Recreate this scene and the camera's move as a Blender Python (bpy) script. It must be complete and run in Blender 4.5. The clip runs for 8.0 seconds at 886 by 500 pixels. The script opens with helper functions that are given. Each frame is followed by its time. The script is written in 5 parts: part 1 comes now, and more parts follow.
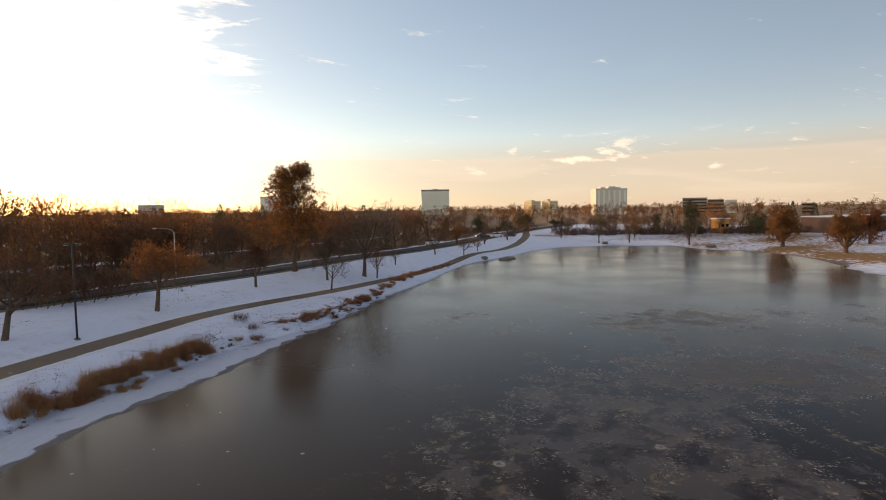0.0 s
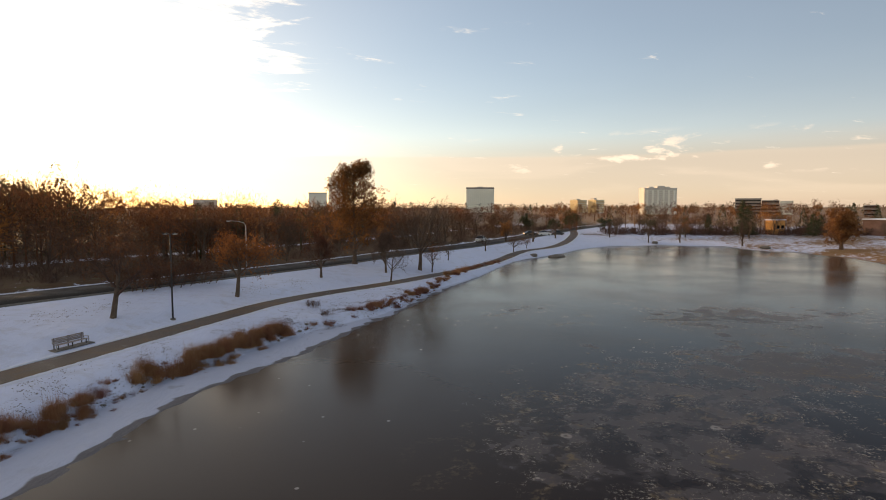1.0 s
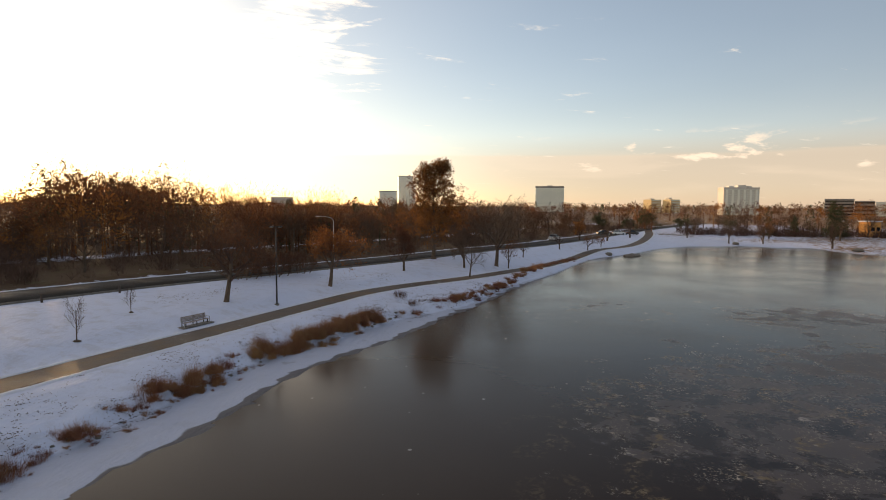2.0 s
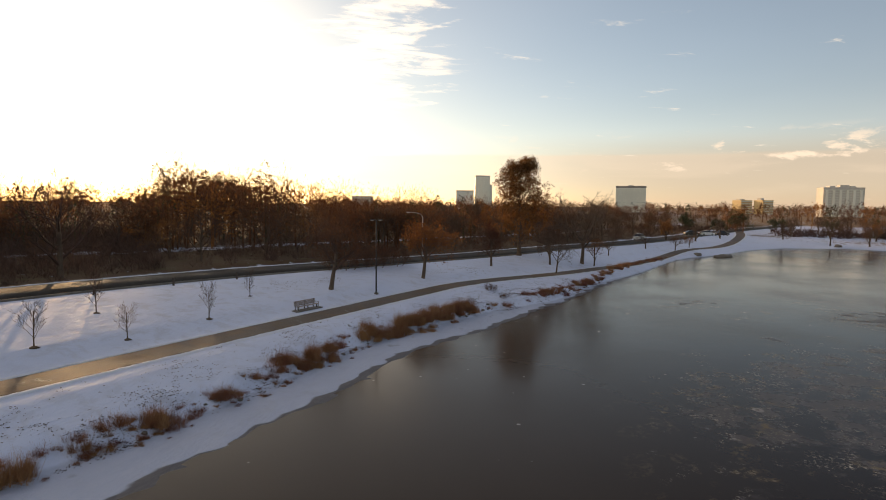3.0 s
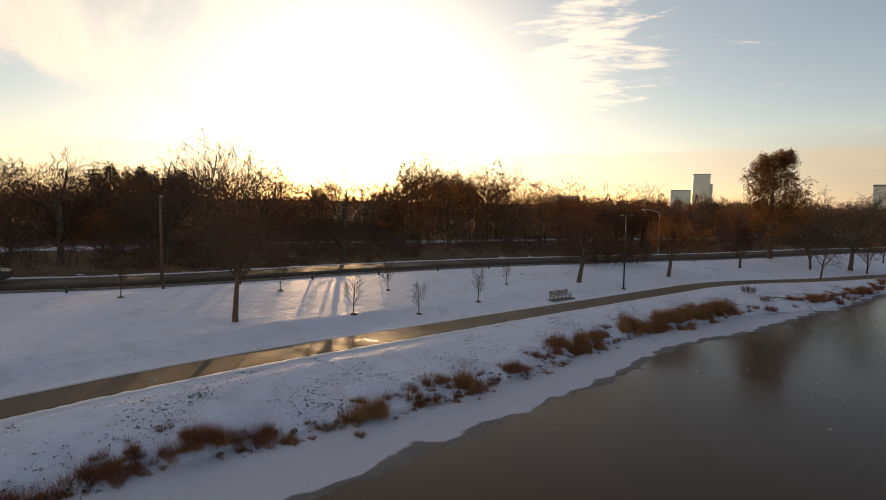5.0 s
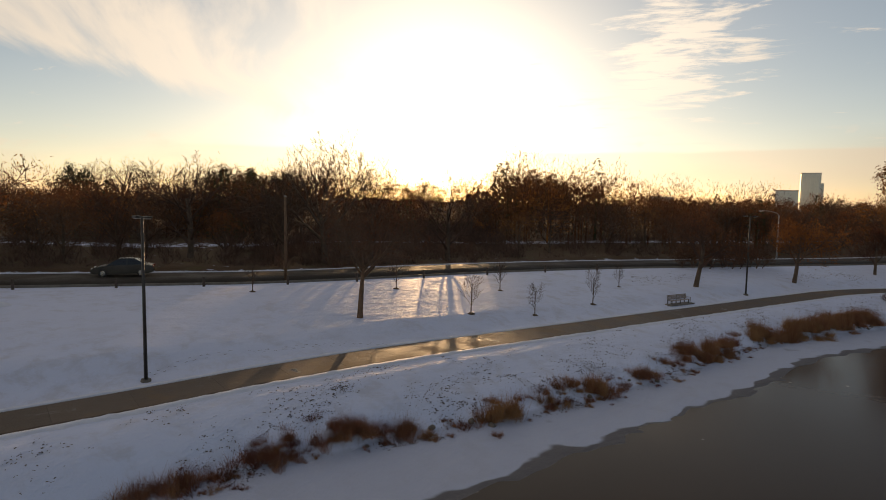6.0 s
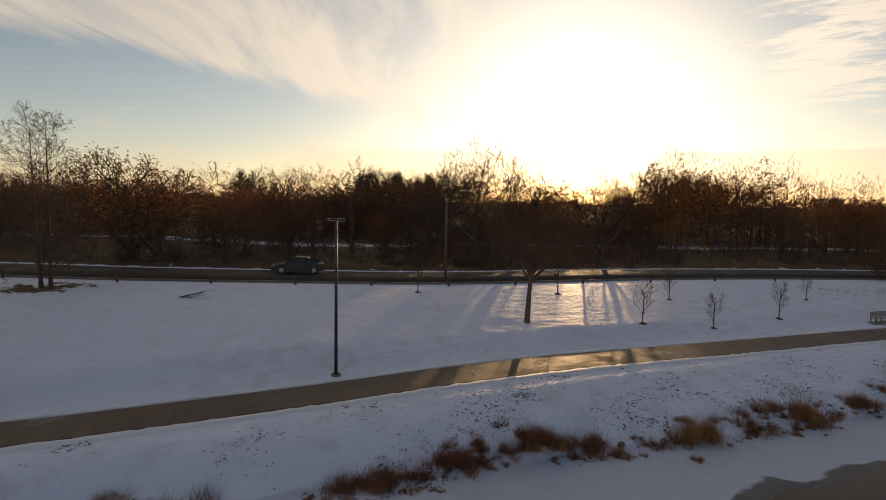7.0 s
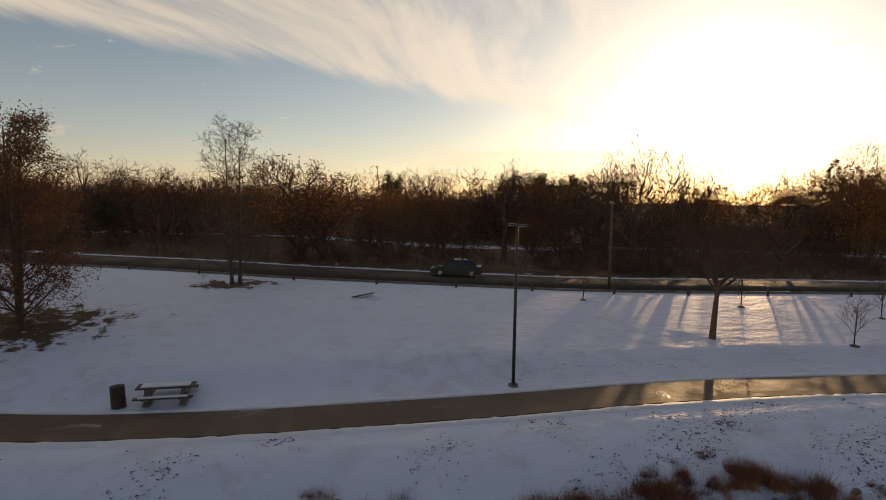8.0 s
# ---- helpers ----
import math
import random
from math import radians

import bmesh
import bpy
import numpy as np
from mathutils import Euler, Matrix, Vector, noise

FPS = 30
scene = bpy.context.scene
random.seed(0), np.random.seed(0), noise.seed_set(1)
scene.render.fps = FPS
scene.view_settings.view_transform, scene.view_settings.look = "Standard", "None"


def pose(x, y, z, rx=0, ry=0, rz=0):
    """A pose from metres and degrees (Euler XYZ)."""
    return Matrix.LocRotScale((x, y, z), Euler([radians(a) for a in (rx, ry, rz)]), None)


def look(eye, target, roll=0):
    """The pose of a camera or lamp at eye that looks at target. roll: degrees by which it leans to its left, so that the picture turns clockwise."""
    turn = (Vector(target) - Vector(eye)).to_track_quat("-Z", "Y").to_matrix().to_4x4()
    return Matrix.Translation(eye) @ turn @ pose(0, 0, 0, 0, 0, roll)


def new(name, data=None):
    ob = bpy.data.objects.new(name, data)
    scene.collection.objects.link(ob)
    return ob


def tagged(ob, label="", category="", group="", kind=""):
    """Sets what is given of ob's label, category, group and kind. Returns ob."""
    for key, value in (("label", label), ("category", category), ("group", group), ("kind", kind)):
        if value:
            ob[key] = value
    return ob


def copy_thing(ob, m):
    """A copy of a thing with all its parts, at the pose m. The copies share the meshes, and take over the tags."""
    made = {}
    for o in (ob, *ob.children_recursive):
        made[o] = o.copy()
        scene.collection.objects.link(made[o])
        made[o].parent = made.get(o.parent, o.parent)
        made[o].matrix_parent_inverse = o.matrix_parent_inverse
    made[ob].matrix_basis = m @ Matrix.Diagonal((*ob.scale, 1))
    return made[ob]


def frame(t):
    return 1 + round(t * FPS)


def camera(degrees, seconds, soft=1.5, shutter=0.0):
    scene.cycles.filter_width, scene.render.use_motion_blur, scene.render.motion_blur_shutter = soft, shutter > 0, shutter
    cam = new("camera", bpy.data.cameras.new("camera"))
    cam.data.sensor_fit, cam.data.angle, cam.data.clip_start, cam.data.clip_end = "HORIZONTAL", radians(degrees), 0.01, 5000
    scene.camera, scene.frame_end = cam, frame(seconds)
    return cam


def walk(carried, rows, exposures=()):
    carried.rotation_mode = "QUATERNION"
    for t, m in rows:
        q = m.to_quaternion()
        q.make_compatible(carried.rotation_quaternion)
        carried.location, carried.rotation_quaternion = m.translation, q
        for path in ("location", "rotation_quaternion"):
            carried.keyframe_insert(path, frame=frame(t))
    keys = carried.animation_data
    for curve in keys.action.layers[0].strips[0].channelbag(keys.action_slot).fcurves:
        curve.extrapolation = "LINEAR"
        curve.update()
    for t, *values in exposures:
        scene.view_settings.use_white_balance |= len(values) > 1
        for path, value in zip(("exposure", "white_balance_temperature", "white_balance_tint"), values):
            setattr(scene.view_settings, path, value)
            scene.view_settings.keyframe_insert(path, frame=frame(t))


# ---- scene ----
cam = camera(73.9, 8.0, soft=1.0)
PATH = [
    (0, (0.384, -1.918, 11.648), (0.394, 0.077, 11.507), -0.8),
    (0.5, (-0.469, -3.638, 11.605), (-0.521, -1.644, 11.461), -0.4),
    (1, (-1.299, -5.2, 11.583), (-1.434, -3.21, 11.435), -0.1),
    (1.5, (-2.034, -6.712, 11.51), (-2.279, -4.733, 11.359), 0.1),
    (3, (-3.922, -10.568, 10.886), (-4.527, -8.668, 10.731), 0.6),
    (3.5, (-4.736, -11.692, 10.568), (-5.486, -9.844, 10.412), 0.6),
    (4, (-5.548, -12.677, 10.397), (-6.464, -10.906, 10.24), 0.6),
    (4.5, (-6.383, -13.597, 10.315), (-7.46, -11.919, 10.155), 0.8),
    (6, (-9.244, -15.906, 10.162), (-10.66, -14.503, 9.996), 1.0),
    (6.5, (-10.265, -16.637, 10.097), (-11.806, -15.373, 9.933), 1.0),
    (7, (-11.323, -17.436, 10.162), (-13.011, -16.376, 9.996), 1.0),
    (7.5, (-12.358, -18.253, 10.183), (-14.163, -17.407, 10.017), 0.9),
    (8, (-13.33, -19.017, 10.288), (-15.211, -18.359, 10.118), 0.9),
]
EXPOSURES = [(0, 0.20, 7150, 12), (1.5, 0.15, 7200, 12), (3.5, -0.08, 7400, 12), (4.5, -0.22, 7500, 12), (6.5, -0.57, 7500, 12), (8, -0.64, 7430, 12)]
walk(cam, [(t, look(eye, target, roll)) for t, eye, target, roll in PATH], EXPOSURES)

# ---- light: low winter sun over the woods, thin cirrus ----
SUN_AZ, SUN_EL = 45.4, 6.3          # degrees left of +y, degrees up
s_dir = Vector((-math.sin(radians(SUN_AZ)) * math.cos(radians(SUN_EL)), math.cos(radians(SUN_AZ)) * math.cos(radians(SUN_EL)), math.sin(radians(SUN_EL))))
sun = new("sun", bpy.data.lights.new("sun", "SUN"))
sun.data.energy, sun.data.angle, sun.data.color = 4.2, radians(0.6), (1.0, 0.66, 0.36)
sun.matrix_basis = look((0, 0, 60), Vector((0, 0, 60)) - s_dir)


class Nodes:
    """A short way to write node trees."""

    def __init__(self, tree):
        self.tree = tree

    def add(self, kind, inputs=(), operation="", use_clamp=False, blend_type="", attribute_name="", interpolation_type=""):
        n = self.tree.nodes.new(kind)
        if blend_type:
            n.data_type, n.blend_type = "RGBA", blend_type
        if operation:
            n.operation = operation
        if use_clamp:
            n.use_clamp = True
        if attribute_name:
            n.attribute_name = attribute_name
        if interpolation_type:
            n.interpolation_type = interpolation_type
        for k, v in dict(inputs).items():
            if isinstance(v, bpy.types.NodeSocket):
                self.tree.links.new(v, n.inputs[k])
            else:
                n.inputs[k].default_value = v
        return n

    def math(self, op, a, b=0.0, c=0.0, clamp=False):
        return self.add("ShaderNodeMath", {0: a, 1: b, 2: c}, operation=op, use_clamp=clamp).outputs[0]

    def vec(self, op, a, b=(0, 0, 0)):
        n = self.add("ShaderNodeVectorMath", {0: a, 1: b}, operation=op)
        return n.outputs["Value"] if op in ("DOT_PRODUCT", "LENGTH", "DISTANCE") else n.outputs[0]

    def scaled(self, a, s):
        return self.add("ShaderNodeVectorMath", {0: a, "Scale": s}, operation="SCALE").outputs[0]

    def noise(self, vector, scale, detail=4.0, rough=0.55, distort=0.0):
        return self.add("ShaderNodeTexNoise", {"Vector": vector, "Scale": scale, "Detail": detail, "Roughness": rough, "Distortion": distort}).outputs[0]

    def ramp(self, value, lo, hi, a=0.0, b=1.0):
        return self.add("ShaderNodeMapRange", {0: value, 1: lo, 2: hi, 3: a, 4: b}, interpolation_type="SMOOTHSTEP").outputs[0]

    def mix(self, f, a, b, blend="MIX"):
        n = self.add("ShaderNodeMix", {0: f, 6: a, 7: b}, blend_type=blend)
        return n.outputs[2]


def build_sky():
    world = bpy.data.worlds.new("sky")
    scene.world = world
    world.use_nodes = True
    t = world.node_tree
    t.nodes.clear()
    n = Nodes(t)
    way = n.add("ShaderNodeTexCoord").outputs["Generated"]
    air = n.add("ShaderNodeTexSky")
    air.sky_type, air.sun_disc, air.sun_elevation, air.sun_rotation = "NISHITA", False, radians(SUN_EL), radians(-SUN_AZ)
    air.altitude, air.air_density, air.dust_density, air.ozone_density = 1600.0, 1.0, 1.6, 1.6
    sky = air.outputs[0]
    sky = n.mix(1.0, sky, (SKY_GAIN, SKY_GAIN, SKY_GAIN, 1), "MULTIPLY")
    xyz = n.add("ShaderNodeSeparateXYZ", {0: way})
    up = n.math("MAXIMUM", xyz.outputs[2], 0.0)
    toward = n.math("MAXIMUM", n.vec("DOT_PRODUCT", way, tuple(s_dir)), 0.0)
    # sheet of cirrus, seen in perspective; its streaks run away from the viewer to the west-north-west
    flat = n.scaled(way, n.math("DIVIDE", 1.0, n.math("ADD", up, 0.09)))
    combed = n.add("ShaderNodeMapping", {0: flat, "Rotation": (0, 0, radians(-146))}).outputs[0]
    bent = n.vec("ADD", combed, n.scaled(n.add("ShaderNodeTexNoise", {"Vector": combed, "Scale": 0.5, "Detail": 2.0}).outputs[1], 0.9))
    turned = n.add("ShaderNodeMapping", {0: bent, "Scale": (0.34, 1.9, 1.0)}).outputs[0]
    streak = n.noise(turned, 1.25, 11.0, 0.62, 0.25)
    large = n.noise(flat, 0.34, 3.0, 0.5)
    # the sheet's lower edge rises to the south-west; it thins out in the north-west
    south = n.vec("DOT_PRODUCT", way, (-0.906, -0.42, 0.0))
    edge = n.math("ADD", 0.105, n.math("MULTIPLY", n.math("MAXIMUM", n.math("SUBTRACT", south, 0.5), 0.0), 0.27))
    frayed = n.math("SUBTRACT", n.math("ADD", up, n.math("MULTIPLY", n.math("SUBTRACT", streak, 0.5), 0.085)), edge)
    drifted = n.math("ADD", south, n.math("MULTIPLY", n.math("SUBTRACT", large, 0.5), 0.5))
    body = n.math("MULTIPLY", n.ramp(frayed, -0.008, 0.030), n.ramp(drifted, 0.20, 0.62))
    bias = n.math("ADD", n.ramp(drifted, 0.2, 0.9, -0.06, 0.17), n.math("MULTIPLY", n.math("SUBTRACT", large, 0.5), 0.20))
    cirrus = n.math("MULTIPLY", body, n.ramp(n.math("ADD", streak, bias), 0.40, 0.74, 0.12, 1.0))
    # a torn, rippled patch of its own, north of the sun
    near_patch = n.math("MAXIMUM", n.vec("DOT_PRODUCT", way, (-0.408, 0.883, 0.232)), 0.0)
    feather = n.math("MULTIPLY", n.math("POWER", near_patch, 150.0), 0.12)
    rippled = n.add("ShaderNodeMapping", {0: n.add("ShaderNodeMapping", {0: flat, "Rotation": (0, 0, radians(-25))}).outputs[0], "Scale": (1.0, 2.3, 1.0)}).outputs[0]
    ripples = n.noise(rippled, 2.3, 11.0, 0.66, 0.35)
    puffs = n.ramp(n.math("ADD", ripples, n.math("MULTIPLY", n.math("SUBTRACT", feather, 0.06), 2.6)), 0.47, 0.62)
    cirrus = n.math("MAXIMUM", cirrus, n.math("MULTIPLY", puffs, 0.9))
    # long flat bank and small heaps low over the horizon
    low = n.add("ShaderNodeMapping", {0: way, "Scale": (2.2, 2.2, 16.0)}).outputs[0]
    bank = n.math("MULTIPLY", n.ramp(n.noise(low, 1.3, 6.0, 0.55, 0.3), 0.46, 0.62), n.math("MULTIPLY", n.ramp(up, 0.0, 0.03), n.ramp(up, 0.115, 0.06)))
    heap = n.add("ShaderNodeMapping", {0: way, "Scale": (8.0, 8.0, 26.0)}).outputs[0]
    heaps = n.math("MULTIPLY", n.ramp(n.noise(heap, 1.25, 6.0, 0.6, 0.2), 0.575, 0.66), n.math("MULTIPLY", n.ramp(up, 0.045, 0.065), n.ramp(up, 0.125, 0.09)))
    ledge = n.math("ADD", up, n.math("MULTIPLY", n.math("SUBTRACT", n.noise(low, 2.0, 5.0, 0.55), 0.5), 0.012))
    shelf = n.math("MULTIPLY", n.ramp(ledge, 0.086, 0.080), n.math("MULTIPLY", n.ramp(up, 0.005, 0.05), n.ramp(n.vec("DOT_PRODUCT", way, (-0.26, 0.966, 0.0)), 0.45, 0.75)))
    glow1 = n.math("MULTIPLY", n.math("POWER", toward, 6.0), 0.16)
    glow2 = n.math("MULTIPLY", n.math("POWER", toward, 40.0), 1.15)
    glow3 = n.math("MULTIPLY", n.math("POWER", toward, 400.0), 9.0)
    aureole = n.add("ShaderNodeCombineColor", {0: n.math("ADD", glow1, n.math("ADD", glow2, glow3)),
                                               1: n.math("ADD", n.math("MULTIPLY", glow1, 0.86), n.math("ADD", n.math("MULTIPLY", glow2, 0.88), n.math("MULTIPLY", glow3, 0.82))),
                                               2: n.math("ADD", n.math("MULTIPLY", glow1, 0.62), n.math("ADD", n.math("MULTIPLY", glow2, 0.68), n.math("MULTIPLY", glow3, 0.55)))}).outputs[0]
    lit = n.math("ADD", 1.12, n.math("MULTIPLY", n.math("POWER", toward, 9.0), 0.7))
    crisp = n.math("ADD", lit, n.math("MULTIPLY", feather, 1.3))
    white = n.mix(1.0, (1.0, 0.90, 0.78, 1), n.add("ShaderNodeCombineColor", {0: crisp, 1: crisp, 2: crisp}).outputs[0], "MULTIPLY")
    warmth = n.math("SUBTRACT", lit, 0.10)
    warm = n.mix(1.0, (1.0, 0.83, 0.66, 1), n.add("ShaderNodeCombineColor", {0: warmth, 1: warmth, 2: warmth}).outputs[0], "MULTIPLY")
    # thin milky veil over all the sky, and warm haze along the horizon
    veil = n.math("ADD", 0.075, n.math("MULTIPLY", n.noise(flat, 0.5, 3.0), 0.07))
    haze = n.math("POWER", n.math("SUBTRACT", 1.0, n.math("MINIMUM", up, 1.0)), 11.0)
    hazes = n.add("ShaderNodeCombineColor", {0: n.math("ADD", n.math("MULTIPLY", haze, 0.36), veil), 1: n.math("ADD", n.math("MULTIPLY", haze, 0.20), veil),
                                             2: n.math("ADD", n.math("MULTIPLY", haze, 0.17), n.math("MULTIPLY", veil, 1.12))}).outputs[0]
    c = n.mix(1.0, n.mix(1.0, sky, hazes, "ADD"), aureole, "ADD")
    c = n.mix(n.math("MULTIPLY", shelf, 0.5), c, warm)
    veiled = n.math("MULTIPLY", n.ramp(ledge, 0.125, 0.07), n.ramp(n.vec("DOT_PRODUCT", way, (0.42, 0.907, 0.0)), 0.72, 0.96))
    c = n.mix(n.math("MULTIPLY", veiled, 0.62), c, (0.54, 0.455, 0.37, 1))
    c = n.mix(n.math("MULTIPLY", bank, 0.2), c, warm)
    c = n.mix(n.math("MULTIPLY", heaps, n.ramp(n.vec("DOT_PRODUCT", way, (0.42, 0.907, 0.0)), 0.86, 0.95, 0.3, 0.85)), c, n.mix(1.0, warm, (0.10, 0.09, 0.09, 1), "ADD"))
    c = n.mix(n.math("MULTIPLY", cirrus, 0.84), c, white)
    bg = n.add("ShaderNodeBackground", {0: c, 1: 1.0})
    n.add("ShaderNodeOutputWorld", {0: bg.outputs[0]})


SKY_GAIN = 0.15
build_sky()


# ---- materials ----
def material(name, build):
    m = bpy.data.materials.new(name)
    m.use_nodes = True
    t = m.node_tree
    t.nodes.clear()
    n = Nodes(t)
    p = n.add("ShaderNodeBsdfPrincipled")
    n.add("ShaderNodeOutputMaterial", {0: p.outputs[0]})
    build(n, p)
    return m


def put(n, p, **values):
    names = {"color": "Base Color", "rough": "Roughness", "metal": "Metallic", "normal": "Normal", "spec": "Specular IOR Level", "alpha": "Alpha"}
    for k, v in values.items():
        if isinstance(v, bpy.types.NodeSocket):
            n.tree.links.new(v, p.inputs[names[k]])
        else:
            p.inputs[names[k]].default_value = v


def bump(n, height, strength, distance):
    return n.add("ShaderNodeBump", {"Height": height, "Strength": strength, "Distance": distance}).outputs[0]


def place(n):
    return n.add("ShaderNodeNewGeometry").outputs["Position"]


def surface(name, a, b, scale, rough=0.8, fine=0.3, relief=0.02, metal=0.0, spread=0.0, pick="object"):
    """Two colours mixed by noise at two scales, with fine relief; spread varies it piece by piece."""

    def build(n, p):
        at = n.add("ShaderNodeTexCoord").outputs["Object"]
        f = n.ramp(n.math("ADD", n.math("MULTIPLY", n.noise(at, scale, 5.0), 0.6), n.math("MULTIPLY", n.noise(at, scale * 9, 3.0), 0.4)), 0.32, 0.68)
        c = n.mix(f, (*a, 1), (*b, 1))
        if spread:
            r = n.add("ShaderNodeObjectInfo").outputs["Random"] if pick == "object" else n.add("ShaderNodeNewGeometry").outputs["Random Per Island"]
            v = n.math("ADD", 1.0 - spread, n.math("MULTIPLY", r, 2 * spread))
            c = n.add("ShaderNodeHueSaturation", {"Value": v, "Color": c, "Hue": n.math("ADD", 0.5 - spread * 0.04, n.math("MULTIPLY", r, spread * 0.08))}).outputs[0]
        put(n, p, color=c, rough=rough, metal=metal, normal=bump(n, n.noise(at, scale * 12, 4.0), fine, relief))

    return material(name, build)


def leafage(name, a, b, through_light, spread=0.35):
    """Thin leaves or stalks: two colours, varied leaf by leaf, that let some light through."""
    m = bpy.data.materials.new(name)
    m.use_nodes = True
    m.node_tree.nodes.clear()
    n = Nodes(m.node_tree)
    at = n.add("ShaderNodeTexCoord").outputs["Object"]
    r = n.add("ShaderNodeNewGeometry").outputs["Random Per Island"]
    o = n.add("ShaderNodeObjectInfo").outputs["Random"]
    c = n.mix(n.ramp(n.noise(at, 0.6, 4.0), 0.3, 0.7), (*a, 1), (*b, 1))
    v = n.math("ADD", 1.0 - spread, n.math("MULTIPLY", n.math("ADD", n.math("MULTIPLY", r, 0.6), n.math("MULTIPLY", o, 0.4)), 2 * spread))
    c = n.add("ShaderNodeHueSaturation", {"Value": v, "Color": c, "Hue": n.math("ADD", 0.49, n.math("MULTIPLY", o, 0.02))}).outputs[0]
    p = n.add("ShaderNodeBsdfPrincipled", {"Base Color": c, "Roughness": 0.75, "Specular IOR Level": 0.25})
    tr = n.add("ShaderNodeBsdfTranslucent", {"Color": c})
    mixed = n.add("ShaderNodeMixShader", {0: through_light, 1: p.outputs[0], 2: tr.outputs[0]})
    n.add("ShaderNodeOutputMaterial", {0: mixed.outputs[0]})
    return m


def build_ground(n, p):
    at = place(n)
    bare = n.add("ShaderNodeAttribute", attribute_name="bare").outputs["Fac"]
    fine = n.noise(at, 5.0, 6.0, 0.65)
    wide = n.noise(at, 0.35, 4.0)
    patchy = n.noise(at, 0.9, 7.0, 0.68, 0.4)
    cover = n.ramp(n.math("ADD", bare, n.math("MULTIPLY", n.math("SUBTRACT", patchy, 0.5), 1.5)), 0.42, 0.58)
    grit = n.ramp(n.noise(at, 11.0, 5.0, 0.7), 0.66, 0.74)
    thin = n.ramp(n.noise(at, 0.16, 3.0), 0.5, 0.72)
    snow = n.mix(n.math("MULTIPLY", wide, 0.5), (0.63, 0.67, 0.815, 1), (0.55, 0.585, 0.71, 1))
    # darker blotches: thin snow, plus lumpy shading put into the colour
    blotch = n.math("MULTIPLY", n.ramp(n.noise(at, 0.75, 7.0, 0.66, 0.3), 0.46, 0.66), n.ramp(n.noise(at, 0.12, 3.0), 0.38, 0.62, 0.25, 1.0))
    snow = n.mix(n.math("MULTIPLY", blotch, 0.40), snow, (0.41, 0.39, 0.41, 1))
    snow = n.mix(n.math("MULTIPLY", grit, n.math("MULTIPLY", thin, 0.5)), snow, (0.16, 0.11, 0.07, 1))
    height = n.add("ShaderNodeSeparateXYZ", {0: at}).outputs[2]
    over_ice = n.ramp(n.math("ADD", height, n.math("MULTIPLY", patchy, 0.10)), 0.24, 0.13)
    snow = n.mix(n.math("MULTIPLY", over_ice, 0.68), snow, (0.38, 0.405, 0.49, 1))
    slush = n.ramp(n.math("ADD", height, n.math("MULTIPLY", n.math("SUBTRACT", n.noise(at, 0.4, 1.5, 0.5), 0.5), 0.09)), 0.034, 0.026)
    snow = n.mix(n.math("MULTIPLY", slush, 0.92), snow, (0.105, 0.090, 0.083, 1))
    litter = n.mix(fine, (0.050, 0.030, 0.018, 1), (0.135, 0.080, 0.040, 1))
    litter = n.mix(n.ramp(wide, 0.5, 0.7, 0.0, 0.5), litter, (0.10, 0.09, 0.035, 1))
    far_side = n.ramp(n.add("ShaderNodeSeparateXYZ", {0: at}).outputs[0], 50.0, 66.0)      # dead grass on the far shore, its colour lightened as if sunlit
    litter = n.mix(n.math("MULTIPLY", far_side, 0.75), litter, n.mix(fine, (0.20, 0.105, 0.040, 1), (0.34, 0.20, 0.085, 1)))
    c = n.mix(cover, snow, litter)
    drift = n.add("ShaderNodeMapping", {0: at, "Rotation": (0, 0, radians(20)), "Scale": (1.0, 0.45, 1.0)}).outputs[0]
    h = n.math("ADD", n.math("MULTIPLY", n.noise(drift, 1.3, 5.0, 0.6), 1.0), n.math("MULTIPLY", n.noise(at, 7.0, 3.0), 0.16))
    put(n, p, color=c, rough=n.ramp(cover, 0, 1, 0.62, 0.95), normal=bump(n, h, 0.6, 0.30), spec=0.2)


